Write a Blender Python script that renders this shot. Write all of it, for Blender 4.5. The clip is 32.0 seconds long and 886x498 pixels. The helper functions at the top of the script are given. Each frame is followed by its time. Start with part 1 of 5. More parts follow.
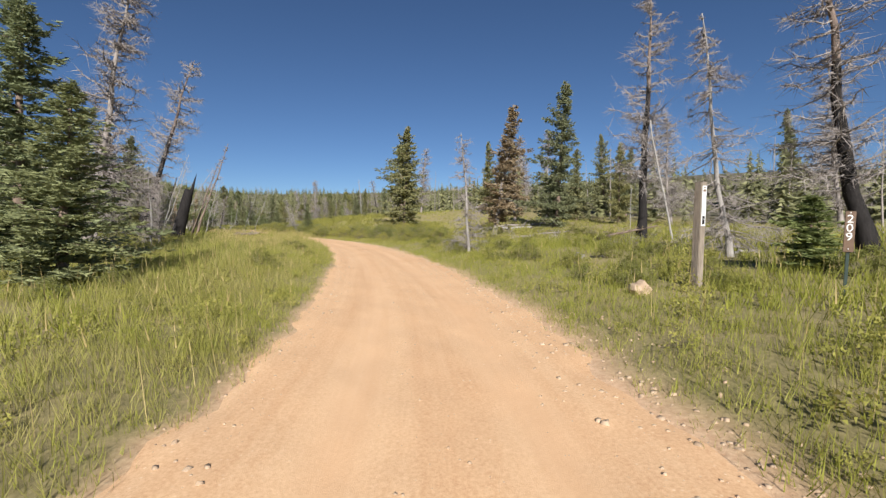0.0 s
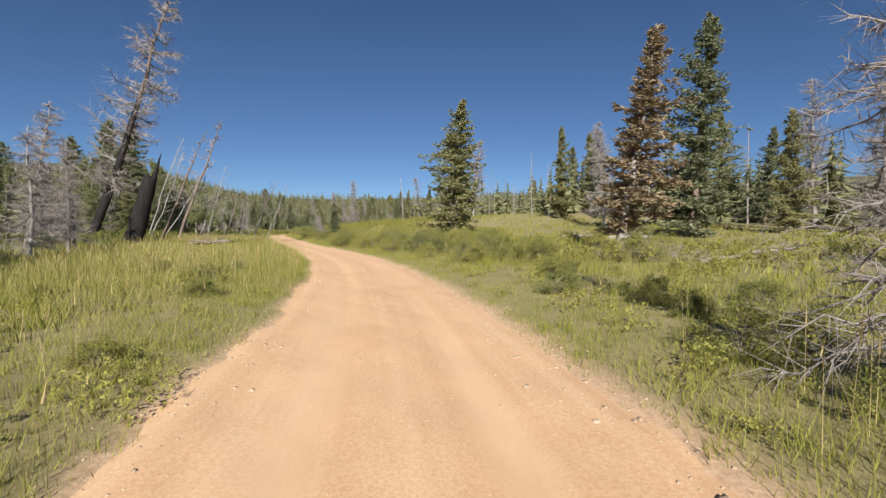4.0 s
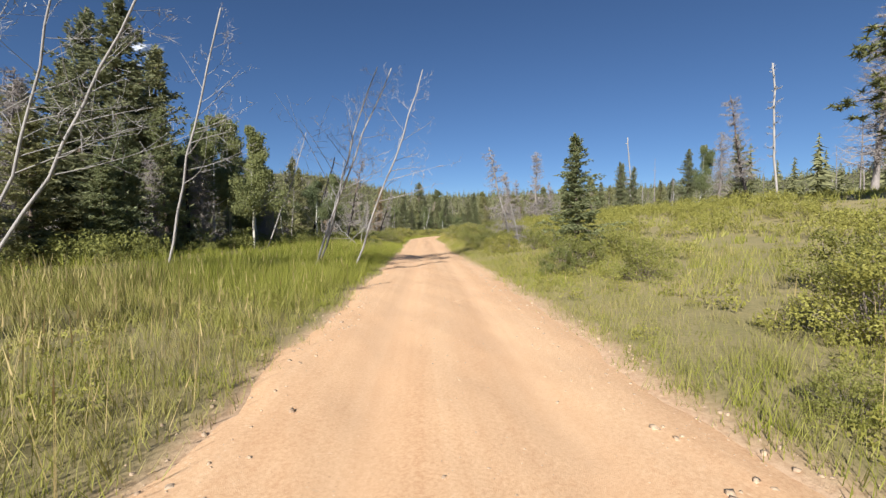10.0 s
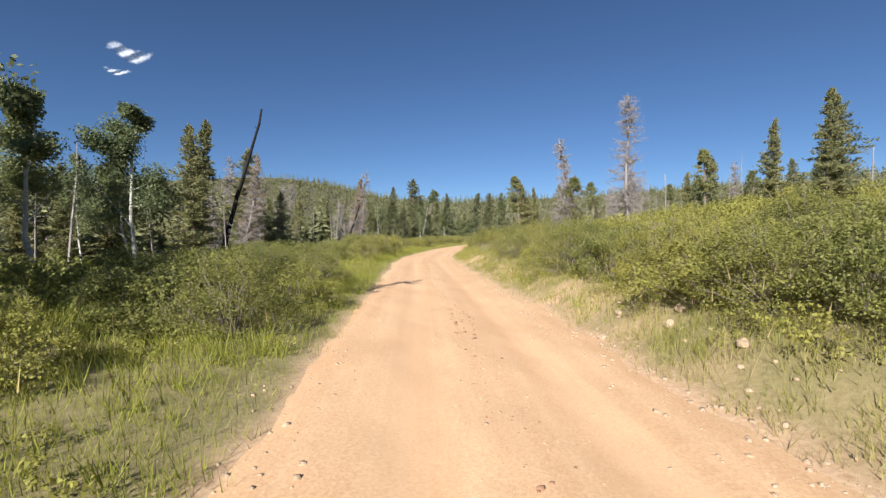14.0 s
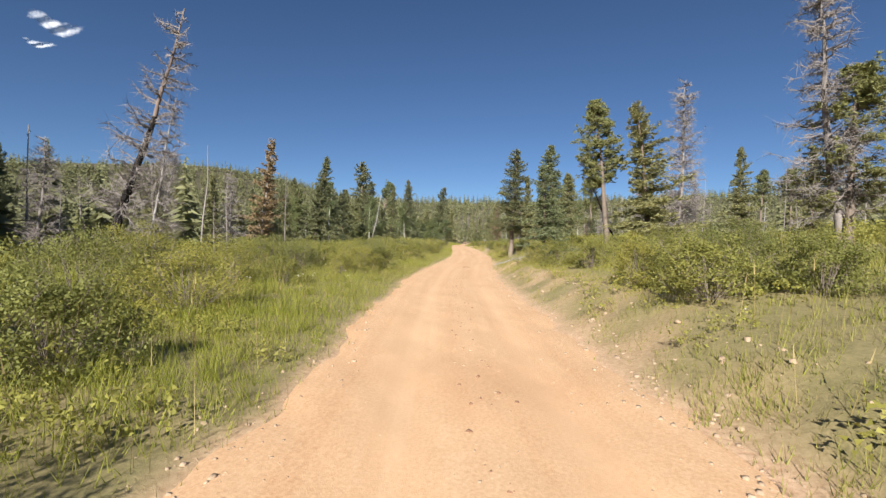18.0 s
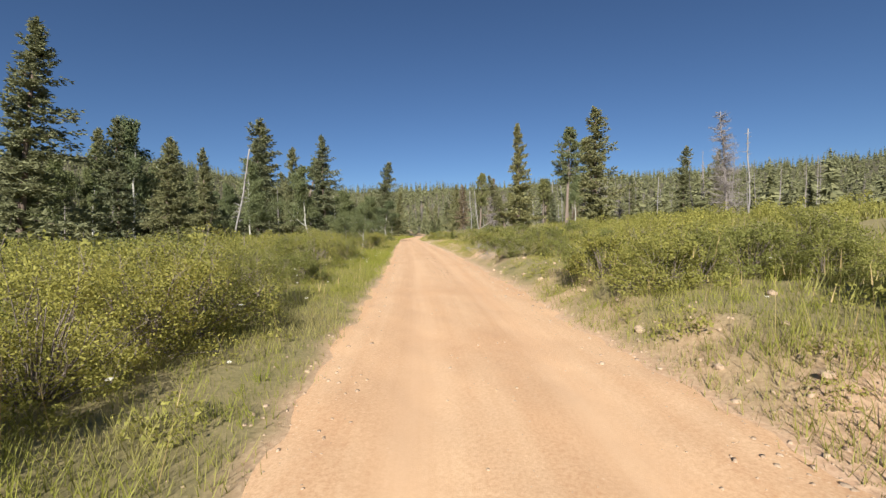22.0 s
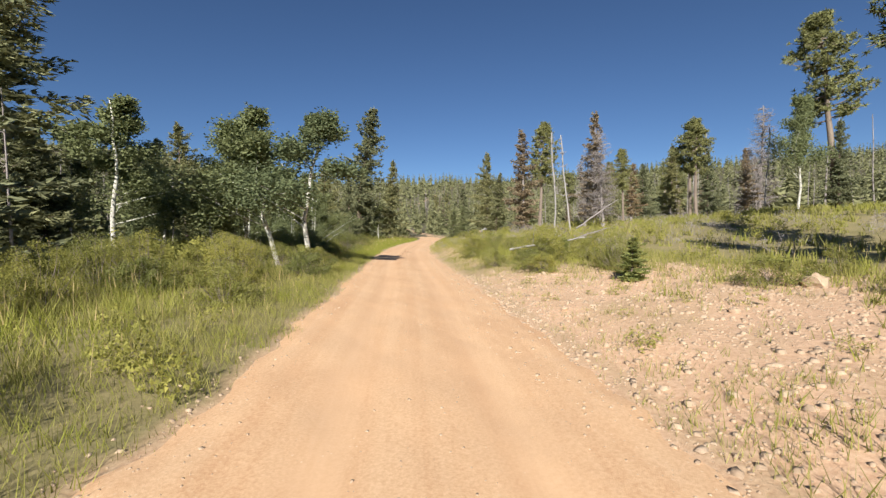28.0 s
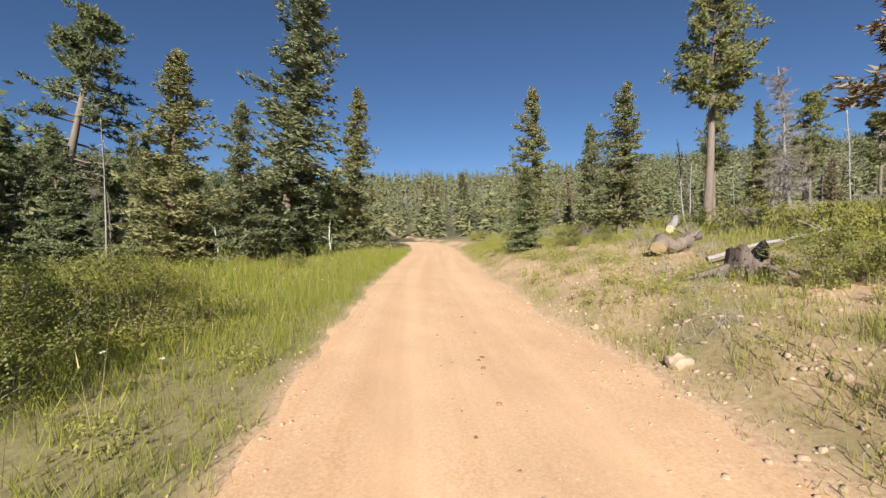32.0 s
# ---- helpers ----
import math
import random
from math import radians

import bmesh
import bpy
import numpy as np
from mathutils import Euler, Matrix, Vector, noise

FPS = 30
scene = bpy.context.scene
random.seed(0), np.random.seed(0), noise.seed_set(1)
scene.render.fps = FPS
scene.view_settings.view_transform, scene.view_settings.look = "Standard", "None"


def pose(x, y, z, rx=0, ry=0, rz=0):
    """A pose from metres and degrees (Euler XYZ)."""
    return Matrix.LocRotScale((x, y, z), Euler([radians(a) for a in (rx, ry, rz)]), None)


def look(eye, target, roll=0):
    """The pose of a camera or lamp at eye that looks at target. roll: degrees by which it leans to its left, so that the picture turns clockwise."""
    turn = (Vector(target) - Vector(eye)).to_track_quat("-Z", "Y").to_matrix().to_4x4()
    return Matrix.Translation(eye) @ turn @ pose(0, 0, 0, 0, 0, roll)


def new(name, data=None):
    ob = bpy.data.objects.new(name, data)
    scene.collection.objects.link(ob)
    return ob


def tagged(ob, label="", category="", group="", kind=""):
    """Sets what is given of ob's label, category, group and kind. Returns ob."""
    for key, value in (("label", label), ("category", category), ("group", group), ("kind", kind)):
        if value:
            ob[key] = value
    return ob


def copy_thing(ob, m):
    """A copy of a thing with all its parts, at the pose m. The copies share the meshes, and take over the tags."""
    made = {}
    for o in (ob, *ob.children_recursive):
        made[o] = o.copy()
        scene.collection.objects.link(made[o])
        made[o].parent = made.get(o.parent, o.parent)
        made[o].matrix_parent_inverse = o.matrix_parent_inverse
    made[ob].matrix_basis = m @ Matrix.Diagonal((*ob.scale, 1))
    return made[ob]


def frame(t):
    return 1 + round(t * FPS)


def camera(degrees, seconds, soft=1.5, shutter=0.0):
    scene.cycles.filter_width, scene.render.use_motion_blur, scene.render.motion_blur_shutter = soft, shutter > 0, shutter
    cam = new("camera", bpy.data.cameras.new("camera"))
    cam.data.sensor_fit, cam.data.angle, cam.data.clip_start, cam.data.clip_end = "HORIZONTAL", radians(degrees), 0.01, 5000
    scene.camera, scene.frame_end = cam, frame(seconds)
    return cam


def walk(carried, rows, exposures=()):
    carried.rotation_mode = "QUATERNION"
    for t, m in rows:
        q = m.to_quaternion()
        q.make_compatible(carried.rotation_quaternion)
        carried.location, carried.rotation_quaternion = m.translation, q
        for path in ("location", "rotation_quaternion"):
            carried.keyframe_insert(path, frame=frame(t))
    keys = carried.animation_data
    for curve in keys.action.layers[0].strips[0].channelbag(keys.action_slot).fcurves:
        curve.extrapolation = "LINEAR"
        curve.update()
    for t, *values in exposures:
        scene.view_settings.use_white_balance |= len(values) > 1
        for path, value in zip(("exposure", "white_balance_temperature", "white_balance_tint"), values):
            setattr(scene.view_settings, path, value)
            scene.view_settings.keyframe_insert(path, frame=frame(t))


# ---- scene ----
cam = camera(90, 32.0, soft=1.4)
PATH = [
    (0, look((0.000, -0.000, 1.676), (0.000, 9.985, 1.120), -0.34)),
    (0.5, look((-0.125, 1.193, 1.638), (-0.172, 11.179, 1.100), -0.13)),
    (1, look((-0.326, 2.692, 1.535), (-0.432, 12.678, 1.033), 0.20)),
    (1.5, look((-0.542, 4.765, 1.571), (-0.703, 14.751, 1.067), 0.38)),
    (2, look((-0.768, 7.085, 1.619), (-0.987, 17.072, 1.149), 0.72)),
    (2.5, look((-1.071, 9.584, 1.689), (-1.451, 19.570, 1.304), 1.27)),
    (3, look((-1.410, 12.255, 1.678), (-1.980, 22.232, 1.308), 1.94)),
    (3.5, look((-1.900, 15.237, 1.601), (-2.683, 25.199, 1.222), 0.99)),
    (5.5, look((-4.891, 27.422, 1.815), (-6.602, 37.260, 1.267), 1.57)),
    (6, look((-5.902, 30.725, 1.679), (-8.012, 40.490, 1.236), 1.93)),
    (6.5, look((-7.131, 34.290, 1.444), (-9.592, 43.975, 1.056), 0.72)),
    (7, look((-8.720, 38.073, 1.573), (-11.527, 47.663, 1.168), 1.11)),
    (7.5, look((-10.522, 41.794, 1.643), (-13.682, 51.277, 1.357), 0.37)),
    (8, look((-12.552, 45.489, 1.639), (-16.058, 54.851, 1.416), 0.52)),
    (8.5, look((-14.802, 49.278, 1.644), (-18.583, 58.533, 1.439), 0.47)),
    (9, look((-17.192, 53.297, 1.619), (-21.195, 62.459, 1.400), -0.52)),
    (9.5, look((-19.611, 57.476, 1.550), (-23.788, 66.557, 1.245), -0.94)),
    (10, look((-21.993, 61.922, 1.583), (-26.243, 70.963, 1.139), -0.27)),
    (10.5, look((-24.367, 66.530, 1.564), (-28.669, 75.544, 1.073), -0.54)),
    (11, look((-26.753, 71.036, 1.627), (-31.053, 80.048, 1.098), -1.25)),
    (11.5, look((-29.106, 75.370, 1.573), (-33.383, 84.394, 1.032), -1.57)),
    (12, look((-31.452, 79.581, 1.640), (-35.707, 88.623, 1.249), -1.37)),
    (12.5, look((-33.852, 83.815, 1.689), (-38.075, 92.867, 1.216), -1.20)),
    (13, look((-36.169, 88.099, 1.415), (-40.356, 97.173, 1.049), -0.82)),
    (13.5, look((-38.512, 92.462, 1.636), (-42.678, 101.548, 1.344), -1.41)),
    (14, look((-40.867, 96.733, 1.648), (-44.995, 105.837, 1.361), -0.62)),
    (14.5, look((-43.206, 101.002, 1.678), (-47.324, 110.108, 1.307), 0.99)),
    (16.5, look((-52.621, 118.119, 1.536), (-56.271, 127.421, 1.161), -0.58)),
    (17, look((-54.745, 122.624, 1.615), (-58.184, 132.005, 1.208), 0.06)),
    (17.5, look((-56.668, 127.417, 1.575), (-59.977, 136.851, 1.343), -0.48)),
    (18, look((-58.569, 132.372, 1.601), (-61.690, 141.870, 1.396), 1.41)),
    (18.5, look((-60.415, 137.432, 1.694), (-63.300, 147.000, 1.345), 1.79)),
    (19, look((-62.166, 142.575, 1.599), (-64.875, 152.196, 1.296), 1.51)),
    (19.5, look((-63.651, 147.680, 1.624), (-66.219, 157.337, 1.239), 1.93)),
    (20, look((-64.801, 152.706, 1.598), (-67.234, 162.398, 1.221), 0.43)),
    (20.5, look((-65.774, 157.570, 1.576), (-68.187, 167.268, 1.216), 0.81)),
    (21, look((-66.863, 162.209, 1.489), (-69.239, 171.917, 1.131), -0.49)),
    (21.5, look((-68.098, 166.781, 1.529), (-70.344, 176.517, 1.126), -1.23)),
    (22, look((-69.530, 171.450, 1.639), (-71.650, 181.214, 1.237), -0.91)),
    (22.5, look((-71.013, 176.256, 1.562), (-73.041, 186.040, 1.169), -0.55)),
    (23, look((-72.364, 181.145, 1.672), (-74.335, 190.942, 1.307), -0.26)),
    (23.5, look((-73.688, 185.975, 1.567), (-75.611, 195.777, 1.101), 0.36)),
    (24, look((-75.003, 190.707, 1.592), (-76.894, 200.516, 1.143), 1.33)),
    (24.5, look((-76.287, 195.153, 1.712), (-78.066, 204.983, 1.252), 1.42)),
    (25, look((-77.512, 199.319, 1.721), (-79.164, 209.171, 1.253), 1.18)),
    (25.5, look((-78.709, 203.358, 1.646), (-80.280, 213.229, 1.337), 0.26)),
    (27.5, look((-83.398, 220.298, 1.833), (-85.543, 230.059, 1.480), -0.45)),
    (28, look((-84.699, 224.542, 1.727), (-86.881, 234.292, 1.295), -0.73)),
    (28.5, look((-86.087, 228.847, 1.510), (-88.304, 238.580, 0.916), 0.56)),
    (29, look((-87.534, 233.278, 1.478), (-89.769, 243.018, 1.109), 0.44)),
    (29.5, look((-89.296, 237.594, 1.287), (-91.446, 247.351, 0.854), 0.34)),
    (30, look((-90.990, 242.137, 1.594), (-93.079, 251.903, 1.087), 0.59)),
    (30.5, look((-92.568, 246.742, 1.661), (-94.496, 256.547, 1.286), 0.51)),
    (31, look((-93.954, 251.442, 1.576), (-95.813, 261.256, 1.104), -1.07)),
    (31.5, look((-95.274, 256.139, 1.572), (-97.035, 265.974, 1.160), -1.13)),
    (32, look((-96.669, 260.878, 1.650), (-98.311, 270.734, 1.246), -2.02)),
]
walk(cam, PATH, [(0, 0.72, 6100, 10), (8, 0.78, 6050, 10), (12, 0.95, 5950, 10), (15, 0.93, 6000, 10), (19, 0.85, 6150, 10), (24, 0.76, 6100, 10), (32, 0.88, 6100, 10)])

# ---- light ----
SUN_AZ, SUN_EL = radians(175.0), radians(31.0)
sun_way = Vector((math.sin(SUN_AZ) * math.cos(SUN_EL), math.cos(SUN_AZ) * math.cos(SUN_EL), math.sin(SUN_EL)))
world = bpy.data.worlds.new("sky")
scene.world = world
world.use_nodes = True
wn = world.node_tree.nodes
sky = wn.new("ShaderNodeTexSky")
sky.sky_type, sky.sun_disc = "NISHITA", False
sky.sun_elevation, sky.sun_rotation = SUN_EL, SUN_AZ
sky.altitude, sky.air_density, sky.dust_density, sky.ozone_density = 2700, 1.0, 0.05, 5.0
world.node_tree.links.new(sky.outputs[0], wn["Background"].inputs[0])
wn["Background"].inputs[1].default_value = 0.044
sun = new("sun", bpy.data.lights.new("sun", "SUN"))
sun.data.energy, sun.data.angle, sun.data.color = 5.0, radians(0.6), (1.0, 0.935, 0.82)
sun.matrix_world = look(sun_way * 100, (0, 0, 0))


# ---- materials ----
def material(name, build, rough=0.8, metal=0.0):
    m = bpy.data.materials.new(name)
    m.use_nodes = True
    nt = m.node_tree
    b = nt.nodes["Principled BSDF"]
    b.inputs["Roughness"].default_value, b.inputs["Metallic"].default_value = rough, metal
    build(nt, b)
    return m


def node(nt, kind, **sets):
    n = nt.nodes.new(kind)
    for key, value in sets.items():
        n.inputs[key].default_value = value
    return n


def coords(nt, space="Object"):
    return nt.nodes.new("ShaderNodeTexCoord").outputs[space]


def noise_fac(nt, at, scale, detail=6.0, rough=0.6):
    n = node(nt, "ShaderNodeTexNoise", Scale=scale, Detail=detail, Roughness=rough)
    nt.links.new(at, n.inputs["Vector"])
    return n.outputs["Fac"]


def ramp(nt, fac, *stops):
    r = nt.nodes.new("ShaderNodeValToRGB")
    el = r.color_ramp.elements
    while len(el) < len(stops):
        el.new(0.5)
    for e, (pos, col) in zip(el, stops):
        e.position, e.color = pos, (*col, 1)
    nt.links.new(fac, r.inputs[0])
    return r.outputs[0]


def mixed(nt, fac, a, b, how="MIX"):
    m = nt.nodes.new("ShaderNodeMix")
    m.data_type, m.blend_type = "RGBA", how
    for value, slot in ((fac, 0), (a, 6), (b, 7)):
        if hasattr(value, "links"):
            nt.links.new(value, m.inputs[slot])
        else:
            m.inputs[slot].default_value = value if slot == 0 else (*value, 1)
    return m.outputs[2]


def bump(nt, b, fac, strength, distance):
    n = node(nt, "ShaderNodeBump", Strength=strength, Distance=distance)
    nt.links.new(fac, n.inputs["Height"])
    nt.links.new(n.outputs[0], b.inputs["Normal"])


def attribute(nt, name):
    a = nt.nodes.new("ShaderNodeAttribute")
    a.attribute_name = name
    return a.outputs["Fac"]


def build_road(nt, b):
    at = coords(nt)
    big, mid, fine = noise_fac(nt, at, 0.25), noise_fac(nt, at, 2.5), noise_fac(nt, at, 34.0, 8.0, 0.75)
    base = ramp(nt, big, (0.35, (0.60, 0.355, 0.185)), (0.65, (0.69, 0.441, 0.249)))
    base = mixed(nt, 0.35, base, ramp(nt, mid, (0.35, (0.56, 0.3, 0.142)), (0.62, (0.72, 0.456, 0.249))))
    grit = ramp(nt, fine, (0.36, (0.44, 0.219, 0.0989)), (0.62, (0.77, 0.534, 0.318)))
    way = nt.nodes.new("ShaderNodeCombineXYZ")
    nt.links.new(attribute(nt, "across"), way.inputs[0])
    nt.links.new(attribute(nt, "along"), way.inputs[1])
    drawn = node(nt, "ShaderNodeMapping", Scale=(2.4, 0.07, 1.0))
    nt.links.new(way.outputs[0], drawn.inputs["Vector"])
    streak = noise_fac(nt, drawn.outputs[0], 1.0, 5.0, 0.65)
    base = mixed(nt, 0.55, base, ramp(nt, streak, (0.36, (0.53, 0.287, 0.138)), (0.62, (0.74, 0.504, 0.297))))
    damp = ramp(nt, noise_fac(nt, at, 0.33, 4.0, 0.55), (0.54, (0, 0, 0)), (0.70, (0.75, 0.739, 0.75)))
    base = mixed(nt, damp, base, (0.54, 0.295, 0.145))
    loose = mixed(nt, 0.45, base, grit)
    smooth = mixed(nt, 0.10, mixed(nt, 0.5, base, (0.70, 0.446, 0.254)), grit)
    base = mixed(nt, attribute(nt, "pressed"), loose, smooth)
    v = node(nt, "ShaderNodeTexVoronoi", Scale=16.0)
    nt.links.new(at, v.inputs["Vector"])
    peb = ramp(nt, v.outputs["Distance"], (0.10, (1, 1, 1)), (0.20, (0, 0, 0)))
    gate = ramp(nt, noise_fac(nt, at, 1.1), (0.50, (0, 0, 0)), (0.64, (1, 1, 1)))
    gate = mixed(nt, attribute(nt, "rim"), gate, (0.85, 0.824, 0.731))
    pf = mixed(nt, 1.0, peb, gate, "MULTIPLY")
    base = mixed(nt, pf, base, ramp(nt, v.outputs["Color"], (0.2, (0.50, 0.291, 0.155)), (0.8, (0.78, 0.602, 0.396))))
    nt.links.new(base, b.inputs["Base Color"])
    rough_grit = noise_fac(nt, at, 90.0, 5.0, 0.7)
    high = mixed(nt, 0.45, ramp(nt, rough_grit, (0.3, (0, 0, 0)), (0.7, (1, 1, 1))), ramp(nt, mid, (0.3, (0, 0, 0)), (0.7, (1, 1, 1))))
    bump(nt, b, high, 0.30, 0.012)


def build_ground(nt, b):
    at = coords(nt)
    big, mid, fine = noise_fac(nt, at, 0.12), noise_fac(nt, at, 0.9), noise_fac(nt, at, 14.0, 8.0, 0.75)
    grass = ramp(nt, big, (0.35, (0.205, 0.18, 0.06)), (0.68, (0.32, 0.26, 0.115)))
    grass = mixed(nt, 0.5, grass, ramp(nt, mid, (0.35, (0.16, 0.155, 0.042)), (0.66, (0.36, 0.28, 0.135))))
    grass = mixed(nt, 0.4, grass, ramp(nt, fine, (0.35, (0.10, 0.085, 0.030)), (0.68, (0.40, 0.31, 0.16))))
    soil = ramp(nt, fine, (0.33, (0.48, 0.275, 0.155)), (0.66, (0.72, 0.495, 0.32)))
    a = nt.nodes.new("ShaderNodeAttribute")
    a.attribute_name = "bare"
    w = nt.nodes.new("ShaderNodeAttribute")
    w.attribute_name = "litter"
    floor = ramp(nt, mid, (0.35, (0.055, 0.055, 0.026)), (0.66, (0.13, 0.105, 0.06)))
    land = mixed(nt, w.outputs["Fac"], grass, floor)
    nt.links.new(mixed(nt, a.outputs["Fac"], land, soil), b.inputs["Base Color"])
    bump(nt, b, fine, 0.5, 0.035)


def build_leaf(dark, light, gloss_rough, through_part):
    def build(nt, b):
        isl = nt.nodes.new("ShaderNodeNewGeometry").outputs["Random Per Island"]
        rnd = nt.nodes.new("ShaderNodeObjectInfo").outputs["Random"]
        col = ramp(nt, isl, (0.0, dark), (1.0, light))
        tone = ramp(nt, rnd, (0.0, (0.80, 0.84, 0.9)), (1.0, (1.2, 1.12, 0.95)))
        col = mixed(nt, 1.0, col, tone, "MULTIPLY")
        nt.links.new(col, b.inputs["Base Color"])
        b.inputs["Roughness"].default_value = gloss_rough
        b.inputs["Specular IOR Level"].default_value = 0.18
        t = nt.nodes.new("ShaderNodeBsdfTranslucent")
        nt.links.new(col, t.inputs[0])
        m = nt.nodes.new("ShaderNodeMixShader")
        m.inputs[0].default_value = min(0.42, through_part + 0.1)
        nt.links.new(b.outputs[0], m.inputs[1])
        nt.links.new(t.outputs[0], m.inputs[2])
        nt.links.new(m.outputs[0], nt.nodes["Material Output"].inputs[0])
    return build


def build_grass(nt, b):
    at = coords(nt)
    isl = nt.nodes.new("ShaderNodeNewGeometry").outputs["Random Per Island"]
    patch = noise_fac(nt, at, 0.22, 3.0)
    green = ramp(nt, isl, (0.0, (0.14, 0.163, 0.014)), (1.0, (0.335, 0.345, 0.048)))
    dry = ramp(nt, isl, (0.0, (0.24, 0.21, 0.07)), (1.0, (0.43, 0.365, 0.165)))
    tuft = noise_fac(nt, at, 1.3, 3.0)
    f = ramp(nt, patch, (0.36, (0.05, 0.05, 0.05)), (0.62, (0.75, 0.75, 0.75)))
    f = mixed(nt, 0.4, f, ramp(nt, tuft, (0.42, (0, 0, 0)), (0.6, (1, 1, 1))))
    f = mixed(nt, attribute(nt, "lush"), f, (0.06, 0.06, 0.06))
    col = mixed(nt, f, green, dry)
    nt.links.new(col, b.inputs["Base Color"])
    b.inputs["Roughness"].default_value = 0.6
    b.inputs["Specular IOR Level"].default_value = 0.2
    t = nt.nodes.new("ShaderNodeBsdfTranslucent")
    nt.links.new(col, t.inputs[0])
    m = nt.nodes.new("ShaderNodeMixShader")
    m.inputs[0].default_value = 0.3
    nt.links.new(b.outputs[0], m.inputs[1])
    nt.links.new(t.outputs[0], m.inputs[2])
    nt.links.new(m.outputs[0], nt.nodes["Material Output"].inputs[0])


def build_bark(dark, light, mark=None, stretch=0.15):
    def build(nt, b):
        mp = node(nt, "ShaderNodeMapping", Scale=(1.0, 1.0, stretch))
        nt.links.new(coords(nt), mp.inputs["Vector"])
        n1, n2 = noise_fac(nt, mp.outputs[0], 3.0), noise_fac(nt, mp.outputs[0], 26.0, 8.0, 0.7)
        col = ramp(nt, n2, (0.32, dark), (0.66, light))
        col = mixed(nt, 0.4, col, ramp(nt, n1, (0.35, dark), (0.65, light)))
        if mark:
            spot = ramp(nt, noise_fac(nt, coords(nt), 7.0, 3.0), (0.60, (0, 0, 0)), (0.66, (1, 1, 1)))
            col = mixed(nt, spot, col, mark)
        nt.links.new(col, b.inputs["Base Color"])
        bump(nt, b, n2, 0.7, 0.03)
    return build


def build_rock(dark, light):
    def build(nt, b):
        at = coords(nt)
        n1, n2 = noise_fac(nt, at, 1.7), noise_fac(nt, at, 18.0, 8.0, 0.7)
        rnd = nt.nodes.new("ShaderNodeNewGeometry").outputs["Random Per Island"]
        col = mixed(nt, 0.5, ramp(nt, n2, (0.33, dark), (0.66, light)), ramp(nt, rnd, (0.0, dark), (1.0, light)))
        col = mixed(nt, 0.35, col, ramp(nt, n1, (0.4, dark), (0.6, light)))
        nt.links.new(col, b.inputs["Base Color"])
        bump(nt, b, n2, 0.6, 0.02)
    return build


M_ROAD = material("road_dirt", build_road, 0.95)
M_GROUND = material("meadow_soil", build_ground, 0.95)
M_GRASS = material("meadow_grass", build_grass, 0.6)
M_FIR = material("fir_needles", build_leaf((0.19, 0.195, 0.098), (0.33, 0.33, 0.172), 0.6, 0.2))
M_SPRUCE = material("spruce_needles", build_leaf((0.18, 0.20, 0.10), (0.325, 0.35, 0.18), 0.6, 0.2))
M_PINE = material("pine_needles", build_leaf((0.17, 0.18, 0.075), (0.32, 0.325, 0.14), 0.6, 0.2))
M_BROWN = material("dead_needles", build_leaf((0.24, 0.185, 0.12), (0.41, 0.325, 0.215), 0.8, 0.15))
M_ASPEN = material("aspen_leaves", build_leaf((0.165, 0.19, 0.085), (0.275, 0.30, 0.14), 0.6, 0.3))
M_YOUNG = material("young_needles", build_leaf((0.17, 0.205, 0.07), (0.38, 0.41, 0.16), 0.55, 0.3))
M_SHRUB = material("shrub_leaves", build_leaf((0.225, 0.228, 0.058), (0.38, 0.37, 0.105), 0.6, 0.3))
M_SHRUB_DARK = material("shrub_leaves_green", build_leaf((0.135, 0.150, 0.042), (0.315, 0.315, 0.095), 0.6, 0.3))
M_FARWOOD = material("distant_foliage", build_leaf((0.145, 0.155, 0.08), (0.30, 0.30, 0.16), 0.7, 0.15))
M_BARK = material("conifer_bark", build_bark((0.085, 0.058, 0.042), (0.27, 0.20, 0.155)), 0.9)
M_PBARK = material("pine_bark", build_bark((0.115, 0.085, 0.065), (0.29, 0.23, 0.18)), 0.9)
M_DEAD = material("weathered_wood", build_bark((0.17, 0.145, 0.132), (0.375, 0.328, 0.302)), 0.85)
M_SILVER = material("bleached_wood", build_bark((0.185, 0.167, 0.155), (0.43, 0.398, 0.37)), 0.8)
M_BURNT = material("charred_wood", build_bark((0.007, 0.006, 0.006), (0.036, 0.032, 0.031)), 0.9)
M_BURNT.node_tree.nodes["Principled BSDF"].inputs["Specular IOR Level"].default_value = 0.15
M_SCORCH = material("scorched_bark", build_bark((0.045, 0.034, 0.030), (0.30, 0.22, 0.18), (0.022, 0.019, 0.018)), 0.85)
M_ASPBARK = material("aspen_bark", build_bark((0.40, 0.375, 0.32), (0.66, 0.63, 0.55), (0.06, 0.055, 0.05), 1.0), 0.7)
M_TWIG = material("shrub_stems", build_bark((0.13, 0.10, 0.08), (0.33, 0.27, 0.22)), 0.85)
M_ROCK = material("limestone", build_rock((0.30, 0.205, 0.13), (0.54, 0.40, 0.275)), 0.9)
M_POST = material("brown_post_wood", build_bark((0.15, 0.12, 0.09), (0.34, 0.28, 0.22)), 0.85)


